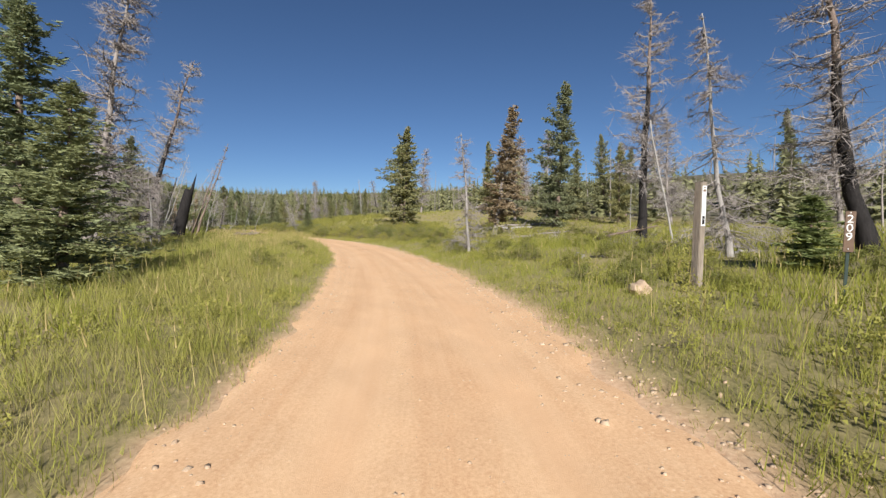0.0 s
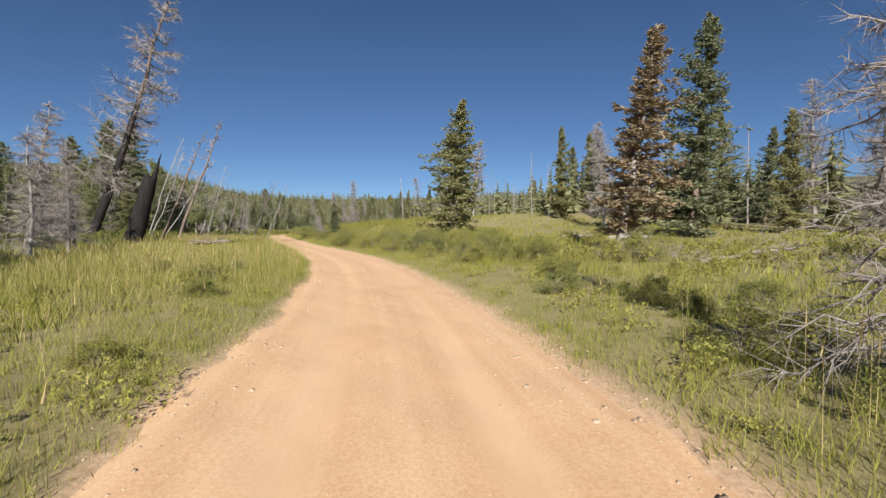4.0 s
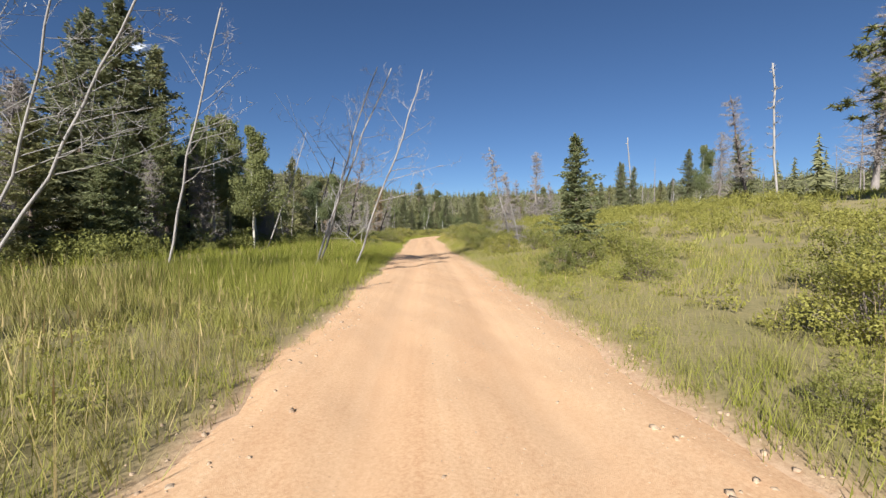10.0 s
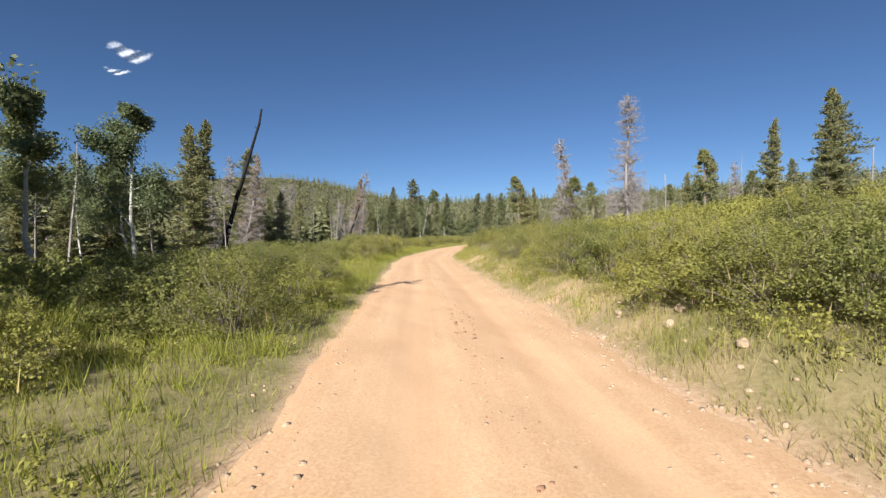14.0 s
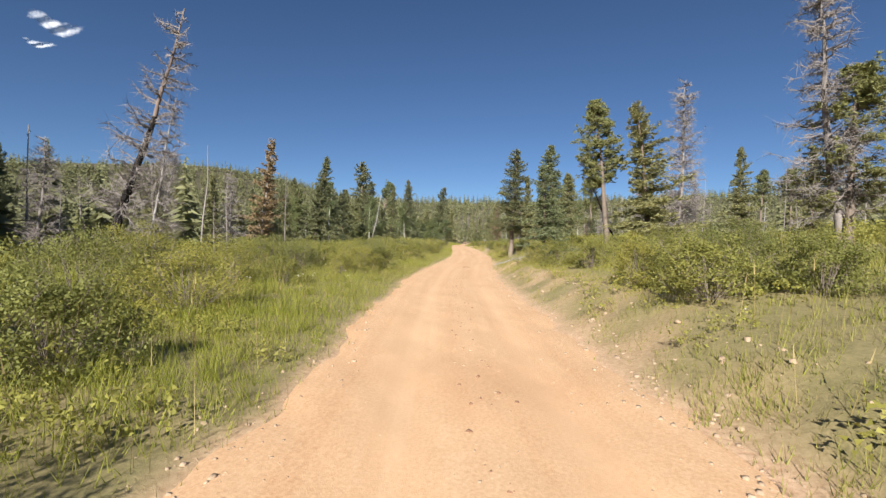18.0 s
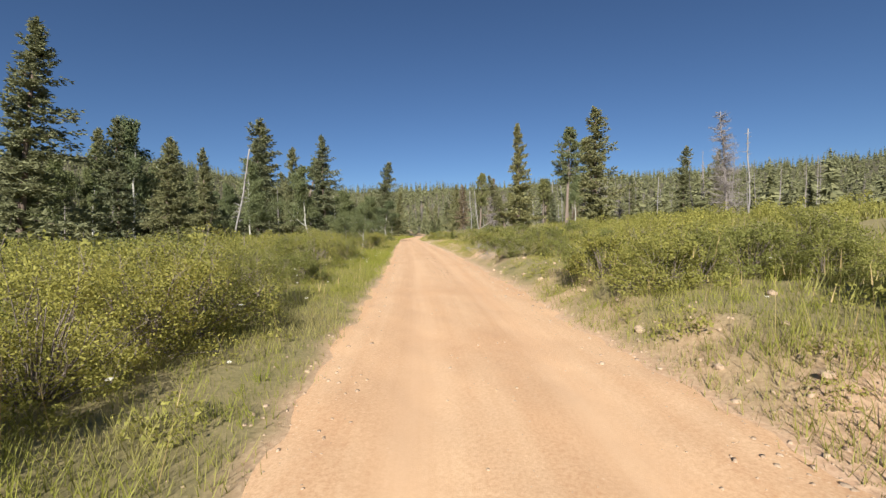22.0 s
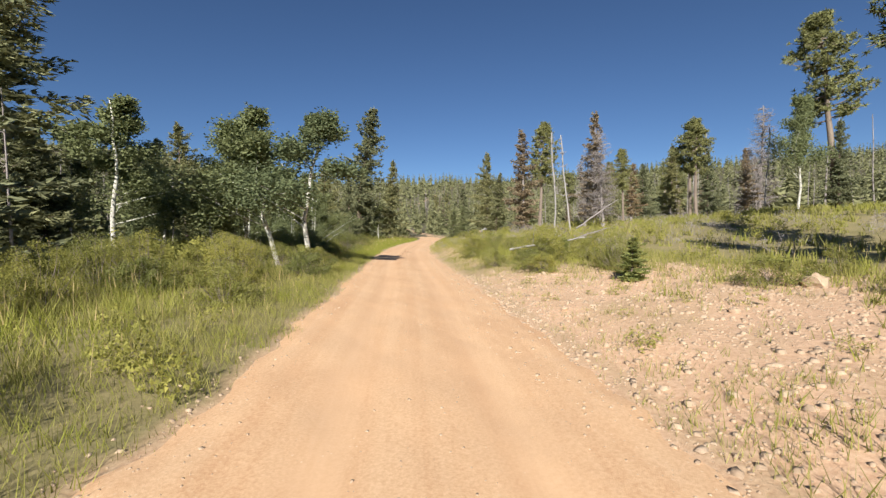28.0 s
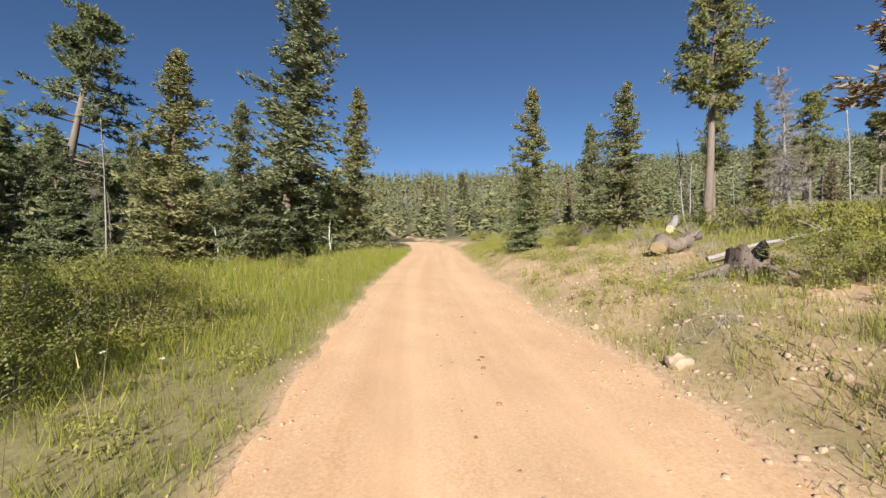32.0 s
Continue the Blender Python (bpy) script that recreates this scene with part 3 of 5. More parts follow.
STORE = {}
KINDS = {
    "fir": (fir_meshes, "fir_tree", "dense dark green conical fir growing in the meadow", "tree", "live conifers"),
    "slimfir": (lambda h, s: fir_meshes(h, s, 0.18, 0.04), "fir_tree", "narrow spire-like green fir beside others", "tree", "live conifers"),
    "spruce": (lambda h, s: fir_meshes(h, s, 0.29, 0.03, M_SPRUCE), "spruce_tree", "bluish green spruce with layered drooping boughs", "tree", "live conifers"),
    "tallfir": (lambda h, s: fir_meshes(h, s, 0.24, 0.24, M_FIR, M_PBARK, 0.8, 0.0095, 7.0), "fir_tree", "tall green fir with a bare lower trunk", "tree", "live conifers"),
    "young": (lambda h, s: fir_meshes(h, s, 0.38, 0.02, M_YOUNG, None, 0.6, 0.055, 1.0), "conifer_sapling", "young pale green fir sapling in the grass", "sapling", "young conifers"),
    "pine": (pine_meshes, "pine_tree", "ponderosa pine with tufted crown and bare orange-grey trunk", "tree", "live conifers"),
    "lowpine": (lambda h, s: pine_meshes(h, s, 0.2, 0.2), "pine_tree", "bushy green pine with open tufted boughs", "tree", "live conifers"),
    "brown": (lambda h, s: fir_meshes(h, s, 0.20, 0.10, M_BROWN, M_DEAD, 0.7), "dead_fir", "dying fir with thin rust-brown needles", "tree", "dead conifers"),
    "snag": (snag_meshes, "dead_tree", "standing dead grey conifer with bare brittle branches", "dead tree", "dead conifers"),
    "scorched": (lambda h, s: charred(snag_meshes(h, s, 120, 0.17, 0.22, 0.0, M_SCORCH, M_DEAD, 0.0, False, 0.017), h, s), "dead_tree", "fire-scorched dead conifer with a blackened trunk", "dead tree", "dead conifers"),
    "pole": (lambda h, s: snag_meshes(h, s, 30, 0.08, 0.3, 0.02, M_SILVER, M_SILVER, 0.0, True, 0.0085), "dead_tree", "bleached bare snag pole with a few short stubs", "dead tree", "dead conifers"),
    "drooper": (lambda h, s: snag_meshes(h, s, 130, 0.20, 0.05, 0.02, M_SILVER, M_DEAD, 0.45, False, 0.013), "dead_tree", "pale dead fir with dense drooping bare branches", "dead tree", "dead conifers"),
    "leaner": (lambda h, s: snag_meshes(h, s, 46, 0.10, 0.35, 0.02, M_BARK, M_DEAD, 0.0, False, 0.0125), "dead_tree", "leaning dead grey-brown trunk with short bare branch stubs", "dead tree", "dead conifers"),
    "burntpole": (lambda h, s: snag_meshes(h, s, 9, 0.05, 0.4, 0.05, M_BURNT, M_BURNT, 0.0, True, 0.017), "dead_tree", "thin charred black dead trunk", "dead tree", "dead conifers"),
    "aspen": (aspen_meshes, "aspen_tree", "leafy aspen with a white trunk and fluttering leaves", "tree", "aspens"),
    "bushaspen": (lambda h, s: aspen_meshes(h, s, 0.30, 24000, 0.0064, 0.05), "aspen_tree", "young bushy aspen leafy down to the ground", "tree", "aspens"),
    "bareaspen": (bare_aspen_meshes, "dead_aspen", "leaning dead aspen with white forked limbs", "dead tree", "dead aspens"),
    "shrub": (shrub_meshes, "shrub", "yellow-green leafy shrub in the meadow grass", "shrub", "roadside shrubs"),
    "greenshrub": (lambda h, s: shrub_meshes(h, s, 46, 150, 0.0175, M_SHRUB_DARK, 0.85), "bush", "fresh green broad leafy bush in the grass", "bush", "roadside bushes"),
}
KINDS["tallshrub"] = (lambda h, s: shrub_meshes(h, s, 62, 230, 0.0088), "shrub", "tall yellow-green willowy shrub beside the track", "shrub", "roadside shrubs")
KINDS["tallgreen"] = (lambda h, s: shrub_meshes(h, s, 60, 220, 0.0098, M_SHRUB_DARK, 0.8), "bush", "tall dense green bush beside the track", "bush", "roadside bushes")
TALL = {"shrub": "tallshrub", "greenshrub": "tallgreen"}
HEIGHT = {"shrub": 1.5, "greenshrub": 1.2, "young": 2.5, "tallshrub": 2.2, "tallgreen": 2.2}


def plant(kind, x, y, h, seed=0, lean=0.0, way=0.0, wide=1.0, sink=0.08):
    """One tree or shrub, rooted in the ground, h metres high; lean in degrees towards the compass angle way."""
    kind = TALL.get(kind, kind) if h > 1.35 else kind
    build, name, label, category, group = KINDS[kind]
    h0 = HEIGHT.get(kind, 12.0)
    z = float(ground_z(x, y)) - sink
    turn = (x * 12.9898 + y * 78.233) % 6.283
    m = Matrix.Translation((x, y, z)) @ Matrix.Rotation(radians(way), 4, "Z") @ Matrix.Rotation(radians(lean), 4, "Y")
    m = m @ Matrix.Rotation(turn, 4, "Z") @ Matrix.Diagonal((h / h0 * wide, h / h0 * wide, h / h0, 1))
    if (kind, seed) in STORE:
        ob = copy_thing(STORE[kind, seed], Matrix())
    else:
        ob = tagged(new(name), label, category, group)
        ob.empty_display_size = 0.2
        for pname, me in build(h0, seed + 11).items():
            p = part(pname, me, ob)
            if pname in ("branchwork", "crown", "foliage", "stem"):
                p["kind"] = "stuff"
        STORE[kind, seed] = ob
    ob.matrix_basis = m
    return ob


# ---- ground and road ----
def sheet(name, ys, offs, height, mat):
    Y, D = np.meshgrid(ys, offs, indexing="ij")
    X = road_x(Y) + D / road_lean(Y)
    Z = height(X, Y, D)
    n, k = Y.shape
    i, j = np.meshgrid(np.arange(n - 1), np.arange(k - 1), indexing="ij")
    q = np.stack([i * k + j, i * k + j + 1, (i + 1) * k + j + 1, (i + 1) * k + j], -1).reshape(-1, 4)
    me = mesh_of(name, np.stack([X, Y, Z], -1).reshape(-1, 3), q, mat, True)
    return me, X.ravel(), Y.ravel(), D.ravel()


def spread(lo, hi, first, grow):
    out, step = [lo], first
    while out[-1] < hi:
        out.append(out[-1] + step)
        step *= grow
    return np.array(out)


gy = np.concatenate([-spread(25, 600, 2, 1.3)[::-1], np.arange(-24.5, 310, 0.3), np.arange(310, 340, 0.6), spread(341, 2600, 1.5, 1.12)])
right = np.concatenate([np.arange(0, 6, 0.2), spread(6, 1600, 0.35, 1.13)])
me, X, Y, D = sheet("ground", gy, np.concatenate([-right[:0:-1], right]), lambda x, y, d: ground_z(x, y), M_GROUND)
fade = 1 - ease(Y, 318, 332)
bare = fade * np.clip(1.15 - (np.abs(D) - half_width(Y) - edge_wobble(Y, D)) / np.where(D > 0, 0.6, 0.32), 0, 1)
gravel = ease(Y, 204, 214) * (1 - ease(Y, 238, 244)) * ease(D, 2.0, 2.6) * (1 - ease(D, 8, 13)) * np.clip(1.05 + 0.4 * rough_field(X * 2, Y * 2), 0, 1)
cut = ease(Y, 95, 105) * ease(D, 1.8, 2.2) * (1 - ease(D, 3.0, 4.6)) * np.clip(0.45 + 0.9 * rough_field(X * 1.5, Y * 1.5), 0.0, 0.9)
tail = ease(Y, 251, 256) * (1 - ease(Y, 276, 286)) * ease(D, 2.2, 3.0) * (1 - ease(D, 6, 9)) * np.clip(0.55 + 0.7 * rough_field(X * 1.7, Y * 1.7), 0.1, 0.9)
att = me.attributes.new("bare", "FLOAT", "POINT")
att.data.foreach_set("value", np.clip(np.maximum.reduce([bare, gravel, cut, tail]), 0, 1).astype(np.float32))
lit = np.maximum(np.maximum(ease(-D, 16, 34), ease(D, 40, 70)), ease(Y, 318, 345))
att = me.attributes.new("litter", "FLOAT", "POINT")
att.data.foreach_set("value", np.clip(lit, 0, 1).astype(np.float32))
tagged(new("ground", me), "grassy meadow floor with dry soil and low weeds", "ground", kind="structure")


def road_height(x, y, d):
    w = half_width(y) + edge_wobble(y, d)
    rut = -0.035 * (np.exp(-((np.abs(d - 0.05) - 0.78) / 0.28) ** 2)) + 0.015 * np.exp(-(d / 0.35) ** 2)
    rip = 0.010 * np.sin(y * 2.1 + d) * np.sin(y * 0.63 + 2 * d) + 0.006 * np.sin(y * 5.7 + 3.0 * d) * np.sin(d * 7 + y)
    return 0.015 + rut + rip - 0.055 * ease(np.abs(d), w - 0.25, w + 0.35) - 0.2 * ease(np.abs(d), w + 0.3, w + 0.8)


ry = np.arange(-30, 334, 0.2)
me, X, Y, D = sheet("road", ry, np.arange(-2.6, 2.61, 0.10), road_height, M_ROAD)
stray = 0.06 * np.sin(Y * 0.21) + 0.05 * np.sin(Y * 0.53 + 1)
pressed = np.exp(-((np.abs(D - 0.05 - stray) - 0.80) / 0.27) ** 2) * (0.75 + 0.25 * np.sin(Y * 0.37))
rim = ease(np.abs(D), 1.15, half_width(Y))
for key, value in (("pressed", np.clip(pressed, 0, 1)), ("rim", np.clip(rim, 0, 1)), ("across", D), ("along", Y)):
    att = me.attributes.new(key, "FLOAT", "POINT")
    att.data.foreach_set("value", value.astype(np.float32))
tagged(new("road", me), "rutted single-lane track of pale orange dirt", "dirt road", kind="structure")


# ---- trees ----
plant("fir", -6.2, 71.4, 16.2, 0, 1, 360, 1.2)
plant("fir", 14.8, 58.0, 18.6, 1, 3, 360)
plant("brown", 5.2, 45.1, 13.3, 0, 9, 360, 1.3)
plant("drooper", 1.3, 22.4, 6.1, 0, 6, 183)
plant("scorched", 12.7, 28.4, 16.0, 0)
plant("drooper", 9.1, 14.0, 7.6, 1, 9, 180)
plant("pole", 13.1, 25.2, 7.0, 0, 10, 181)
plant("scorched", 12.6, 13.0, 9.6, 1, 13, 180, 1.45)
plant("young", 8.3, 10.0, 1.7, 0, 2, 360, 1.9)
plant("spruce", -9.5, 10.9, 5.1, 0, 3, 360, 1.7)
plant("spruce", -19.0, 19.9, 11.7, 1, 4, 360, 1.4)
plant("snag", -24.2, 29.8, 19.6, 1, 11, 360)
plant("scorched", -37.7, 54.2, 23.3, 2, 17, 12)
plant("snag", -5.4, 110.3, 16.3, 2, 5, 360)
plant("snag", 19.3, 100.4, 13.7, 2, 5, 180)
plant("fir", 23.8, 60.1, 10.9, 2, 2, 360)
plant("fir", 21.1, 70.1, 11.3, 1)
plant("snag", 19.8, 110.4, 17.7, 0)
plant("slimfir", 60.3, 76.3, 17.7, 0, 6, 180)
plant("snag", 31.5, 35.0, 14.2, 2, 3, 180)
plant("snag", -40.4, 51.2, 12.5, 0, 11, 1)
plant("fir", -62.1, 80.7, 18.5, 0, 7, 1)
plant("snag", 36.0, 74.6, 17.4, 2)
plant("snag", 28.8, 56.1, 14.1, 1, 4, 183)
plant("pole", 15.1, 35.7, 4.1, 0)
plant("fir", 31.4, 76.3, 11.8, 2, 2, 3)
plant("fir", 30.7, 84.3, 14.9, 0, 2, 183)
plant("slimfir", 9.2, 93.1, 14.9, 1, 2, 3)
plant("fir", 16.9, 105.4, 14.6, 1)
plant("fir", 17.4, 121.5, 14.8, 2, 2, 192)
plant("snag", 12.5, 76.7, 13.5, 0, 3, 192)
plant("snag", 23.2, 98.6, 17.0, 1)
plant("fir", 50.8, 135.4, 10.4, 0, 2, 192)
plant("fir", -72.7, 93.0, 22.0, 2, 6, 12)
plant("leaner", -31.0, 54.5, 10.8, 0, 23, 21)
plant("leaner", -33.2, 59.6, 13.4, 1, 20, 21)
plant("burntpole", -56.9, 65.7, 9.6, 0, 12, 12)
plant("spruce", -75.0, 77.1, 15.2, 2, 4, 12)
plant("bareaspen", -43.5, 68.0, 13.5, 0, 20, 24)
plant("bareaspen", -43.8, 68.9, 12.0, 1, 21, 24)
plant("bareaspen", -42.1, 68.6, 12.1, 2, 26, 24)
plant("fir", -56.9, 80.7, 18.1, 0, 0, 0, 1.3)
plant("fir", -69.2, 82.9, 16.8, 1, 3, 24, 1.2)
plant("aspen", -64.5, 92.6, 12.6, 1, 2, 24)
plant("aspen", -50.4, 87.3, 9.4, 0, 2, 24)
plant("bareaspen", -39.3, 73.1, 10.2, 0, 11, 24)
plant("lowpine", -8.8, 93.7, 15.0, 0, 0, 0, 1.4)
plant("pole", -9.4, 122.3, 15.3, 2)
plant("aspen", -14.7, 152.7, 12.2, 2)
plant("fir", -10.3, 138.3, 9.9, 1, 5, 204)
plant("young", -7.4, 88.1, 2.0, 1, 0, 0, 1.3)
plant("fir", 9.4, 130.5, 8.4, 2)
plant("slimfir", -27.9, 157.8, 11.5, 0, 2, 24)
plant("spruce", -25.0, 82.4, 5.2, 0, 2, 206, 1.4)
plant("bareaspen", -34.3, 75.9, 8.6, 2, 14, 26)
plant("bareaspen", -34.8, 76.6, 8.9, 1, 19, 26)
plant("bareaspen", -33.0, 76.8, 8.5, 0, 15, 26)
plant("drooper", -30.9, 92.2, 6.8, 0, 11, 205, 1.1)
plant("burntpole", -52.3, 83.1, 7.3, 0, 6, 26)
plant("aspen", -64.1, 91.9, 11.8, 1, 2, 26)
plant("fir", -58.2, 82.6, 14.3, 2, 0, 0, 1.3)
plant("aspen", -64.9, 97.1, 14.3, 0)
plant("aspen", -64.3, 110.7, 8.2, 2, 6, 26, 1.3)
plant("fir", -32.1, 126.3, 6.2, 1, 2, 26)
plant("scorched", -15.0, 104.5, 8.9, 1, 12, 206)
plant("drooper", -29.8, 90.3, 3.8, 1, 12, 205)
plant("aspen", -52.2, 97.9, 7.2, 2, 3, 25)
plant("aspen", -65.2, 99.0, 7.3, 0)
plant("aspen", -65.2, 103.4, 7.1, 1, 3, 25)
plant("aspen", -59.5, 90.7, 12.3, 2, 3, 25)
plant("bareaspen", -51.8, 89.9, 10.6, 0, 18, 25)
plant("fir", -17.5, 132.7, 8.1, 2)
plant("snag", -13.8, 132.3, 9.7, 2)
plant("bareaspen", -50.4, 95.8, 8.5, 2, 17, 25)
plant("scorched", -48.9, 96.9, 8.6, 0, 13, 25)
plant("snag", -77.9, 129.4, 10.1, 0, 7, 25)
plant("snag", -42.4, 148.6, 14.4, 1)
plant("pole", -24.8, 135.4, 11.4, 0, 5, 205)
plant("fir", -26.6, 142.2, 8.8, 0)
plant("fir", -24.1, 123.0, 5.8, 1)
plant("fir", -32.6, 167.4, 9.4, 2)
plant("fir", -95.7, 126.6, 11.7, 1, 6, 24, 1.2)
plant("slimfir", -98.7, 139.5, 19.0, 1, 5, 24, 1.2)
plant("burntpole", -85.2, 132.6, 17.4, 0, 15, 24)
plant("brown", -80.5, 132.1, 10.9, 1, 8, 24, 0.7)
plant("snag", -48.9, 154.2, 12.2, 1, 7, 199)
plant("snag", -52.4, 168.3, 12.3, 0)
plant("lowpine", -49.0, 153.8, 7.2, 1, 2, 19, 1.3)
plant("snag", -41.9, 162.0, 9.9, 2, 9, 199)
plant("snag", -138.6, 197.6, 19.3, 1, 8, 16)
plant("snag", -141.3, 196.8, 19.9, 0, 9, 16)
plant("brown", -104.9, 186.6, 16.5, 2, 7, 16)
plant("fir", -99.2, 191.3, 14.3, 0, 8, 16)
plant("burntpole", -149.4, 214.5, 11.2, 0, 2, 196)
plant("spruce", -60.7, 155.5, 5.0, 1, 2, 196, 1.2)
plant("pine", -57.4, 161.5, 9.3, 0, 7, 196)
plant("fir", -55.6, 157.3, 7.8, 1, 6, 196, 1.2)
plant("spruce", -61.0, 163.9, 7.7, 2, 2, 196, 1.15)
plant("pole", -55.8, 159.9, 3.7, 1, 4, 16)
plant("fir", -96.4, 195.2, 9.5, 2)
plant("slimfir", -102.3, 188.4, 9.5, 1)
plant("tallfir", -64.3, 166.4, 8.2, 0, 0, 0, 1.5)
plant("spruce", -61.1, 172.1, 3.2, 2, 4, 14)
plant("fir", -102.7, 205.4, 10.8, 2, 3, 14)
plant("fir", -120.0, 214.4, 15.0, 1)
plant("fir", -113.5, 218.7, 13.9, 2)
plant("slimfir", -109.9, 218.4, 12.5, 1, 2, 11)
plant("pole", -98.4, 208.7, 10.2, 0, 9, 11)
plant("aspen", -104.8, 220.5, 10.8, 0, 2, 11)
plant("fir", -101.3, 224.3, 12.9, 1, 2, 11)
plant("fir", -100.1, 231.2, 15.5, 0)
plant("slimfir", -72.3, 235.7, 15.8, 1)
plant("pine", -64.8, 252.4, 17.2, 0, 2, 11)
plant("fir", -63.0, 227.2, 14.8, 2, 0, 0, 1.1)
plant("snag", -48.4, 228.1, 13.1, 2, 3, 191)
plant("pole", -53.5, 210.5, 6.9, 1, 2, 191)
plant("fir", -47.4, 247.4, 12.2, 1, 2, 11)
plant("fir", -40.8, 253.9, 11.4, 0, 2, 11)
plant("aspen", -85.6, 206.7, 5.1, 0, 0, 0, 1.3)
plant("aspen", -84.1, 206.3, 4.6, 1, 8, 10, 1.3)
plant("fir", -109.0, 227.8, 15.5, 2, 0, 0, 1.2)
plant("aspen", -93.7, 215.1, 8.6, 2)
plant("greenshrub", -73.8, 212.2, 1.5, 2, 4, 189, 1.6)
plant("fir", -123.6, 248.3, 24.3, 1, 4, 12, 1.3)
plant("aspen", -103.6, 240.8, 7.6, 0, 2, 13, 1.6)
plant("bushaspen", -103.0, 242.9, 4.8, 0, 0, 0, 1.5)
plant("aspen", -96.9, 243.3, 7.1, 2, 2, 193, 1.7)
plant("brown", -86.7, 273.1, 11.0, 1, 0, 0, 1.1)
plant("pole", -83.6, 264.9, 8.9, 1, 2, 192)
plant("pole", -82.2, 266.2, 8.8, 2, 7, 192)
plant("brown", -79.5, 271.6, 11.5, 2, 2, 12)
plant("snag", -53.3, 299.0, 16.1, 0)
plant("aspen", -61.9, 271.2, 10.3, 1)
plant("tallfir", -73.9, 235.7, 9.1, 0, 15, 192, 1.2)
plant("young", -82.4, 237.1, 1.2, 2, 0, 0, 1.6)
plant("fir", -66.3, 280.4, 7.3, 1)
plant("fir", -67.7, 290.4, 9.8, 2)
plant("pine", -57.1, 274.0, 18.4, 1, 8, 193)
plant("fir", -111.6, 283.7, 9.1, 1)
plant("fir", -94.8, 307.9, 15.1, 1)
plant("bushaspen", -105.3, 261.5, 6.9, 1, 2, 12, 1.4)
plant("bushaspen", -107.3, 260.1, 6.7, 0, 0, 0, 1.5)
plant("bushaspen", -109.5, 258.6, 6.4, 2, 0, 0, 1.5)
plant("bushaspen", -112.2, 258.0, 5.9, 1, 0, 0, 1.5)
for x, y, h, k in ((-101.5, 251.6, 3.6, 2), (-101.4, 254.4, 4.0, 2), (-103.4, 255.6, 5.0, 1), (-105.5, 253.0, 5.4, 0)):
    plant("bushaspen", x, y, h, k, 0, 0, 1.4)
plant("shrub", -93.6, 240.4, 1.3, 1, 0, 0, 1.3)
plant("shrub", -95.2, 241.0, 1.4, 3, 0, 0, 1.3)
plant("greenshrub", -92.9, 239.0, 1.1, 2, 0, 0, 1.3)
plant("shrub", -96.6, 240.6, 1.4, 0, 0, 0, 1.3)
plant("shrub", -98.8, 247.6, 0.8, 0, 0, 0, 1.5)
plant("shrub", -98.9, 249.1, 0.9, 1, 0, 0, 1.5)
plant("greenshrub", -97.9, 249.8, 0.9, 2, 0, 0, 1.5)
plant("greenshrub", -97.3, 250.9, 0.8, 3, 0, 0, 1.4)
plant("fir", -138.5, 283.1, 19.2, 0, 0, 0, 1.2)
plant("lowpine", -144.1, 298.4, 26.7, 1, 17, 9, 1.1)
plant("fir", -115.8, 282.7, 12.0, 2, 8, 9, 1.2)
plant("fir", -115.0, 293.4, 22.0, 2, 11, 9, 1.15)
plant("fir", -109.9, 295.4, 13.2, 0, 3, 9)
plant("spruce", -96.1, 288.4, 4.6, 1, 2, 9, 1.3)
plant("pine", -85.1, 290.5, 15.0, 0, 4, 9)
plant("fir", -91.0, 286.9, 8.5, 0, 3, 9, 1.2)
plant("fir", -88.4, 313.0, 11.7, 2, 2, 9)
plant("snag", -78.3, 294.4, 9.8, 1, 3, 189)
plant("pine", -58.4, 328.2, 16.2, 1, 5, 9)
plant("bushaspen", -111.2, 293.9, 6.3, 1, 4, 9)
plant("slimfir", -72.2, 310.6, 11.4, 1)
plant("scorched", -76.6, 144.6, 10.8, 0, 15, 19)
plant("bareaspen", -43.9, 92.3, 6.0, 1, 70, 150)
plant("bareaspen", -44.6, 93.4, 5.2, 0, 58, 128)
plant("bareaspen", -45.6, 92.2, 4.6, 2, 48, 20)
plant("drooper", -75.2, 145.1, 7.1, 1, 11, 19, 0.8)
plant("aspen", -94.8, 242.2, 6.7, 1, 4, 13, 1.7)
plant("aspen", -99.0, 243.8, 6.7, 0, 2, 193, 1.6)
plant("bushaspen", -99.8, 242.6, 4.6, 2, 0, 0, 1.5)
plant("greenshrub", -75.5, 211.4, 1.4, 0, 2, 189, 1.6)
plant("greenshrub", -73.3, 210.9, 1.3, 1, 0, 0, 1.6)
plant("bushaspen", -105.0, 262.6, 4.8, 1, 2, 13, 1.4)
plant("bushaspen", -104.6, 258.4, 4.2, 2, 0, 0, 1.4)
plant("young", -83.8, 243.3, 1.0, 1, 0, 0, 1.4)
plant("spruce", -96.2, 282.3, 4.0, 2, 0, 0, 1.5)
plant("snag", -59.6, 97.0, 6.3, 0, 3, 25)
plant("fir", -66.1, 100.7, 7.2, 1, 2, 25, 1.3)
plant("drooper", -61.2, 99.6, 7.4, 1, 3, 25)
plant("snag", -66.1, 102.9, 6.9, 2)
plant("fir", -59.8, 77.2, 11.8, 2, 0, 0, 1.3)
plant("snag", -56.0, 74.6, 11.5, 1, 2, 25)
plant("scorched", -56.5, 165.1, 7.0, 2, 23, 194, 0.7)
plant("shrub", -104.2, 263.7, 1.7, 0, 0, 0, 1.5)
plant("shrub", -103.4, 264.9, 1.6, 2, 0, 0, 1.5)
plant("shrub", -102.7, 267.0, 1.5, 3, 0, 0, 1.5)
plant("shrub", -62.7, 127.1, 1.8, 0, 0, 0, 1.2)
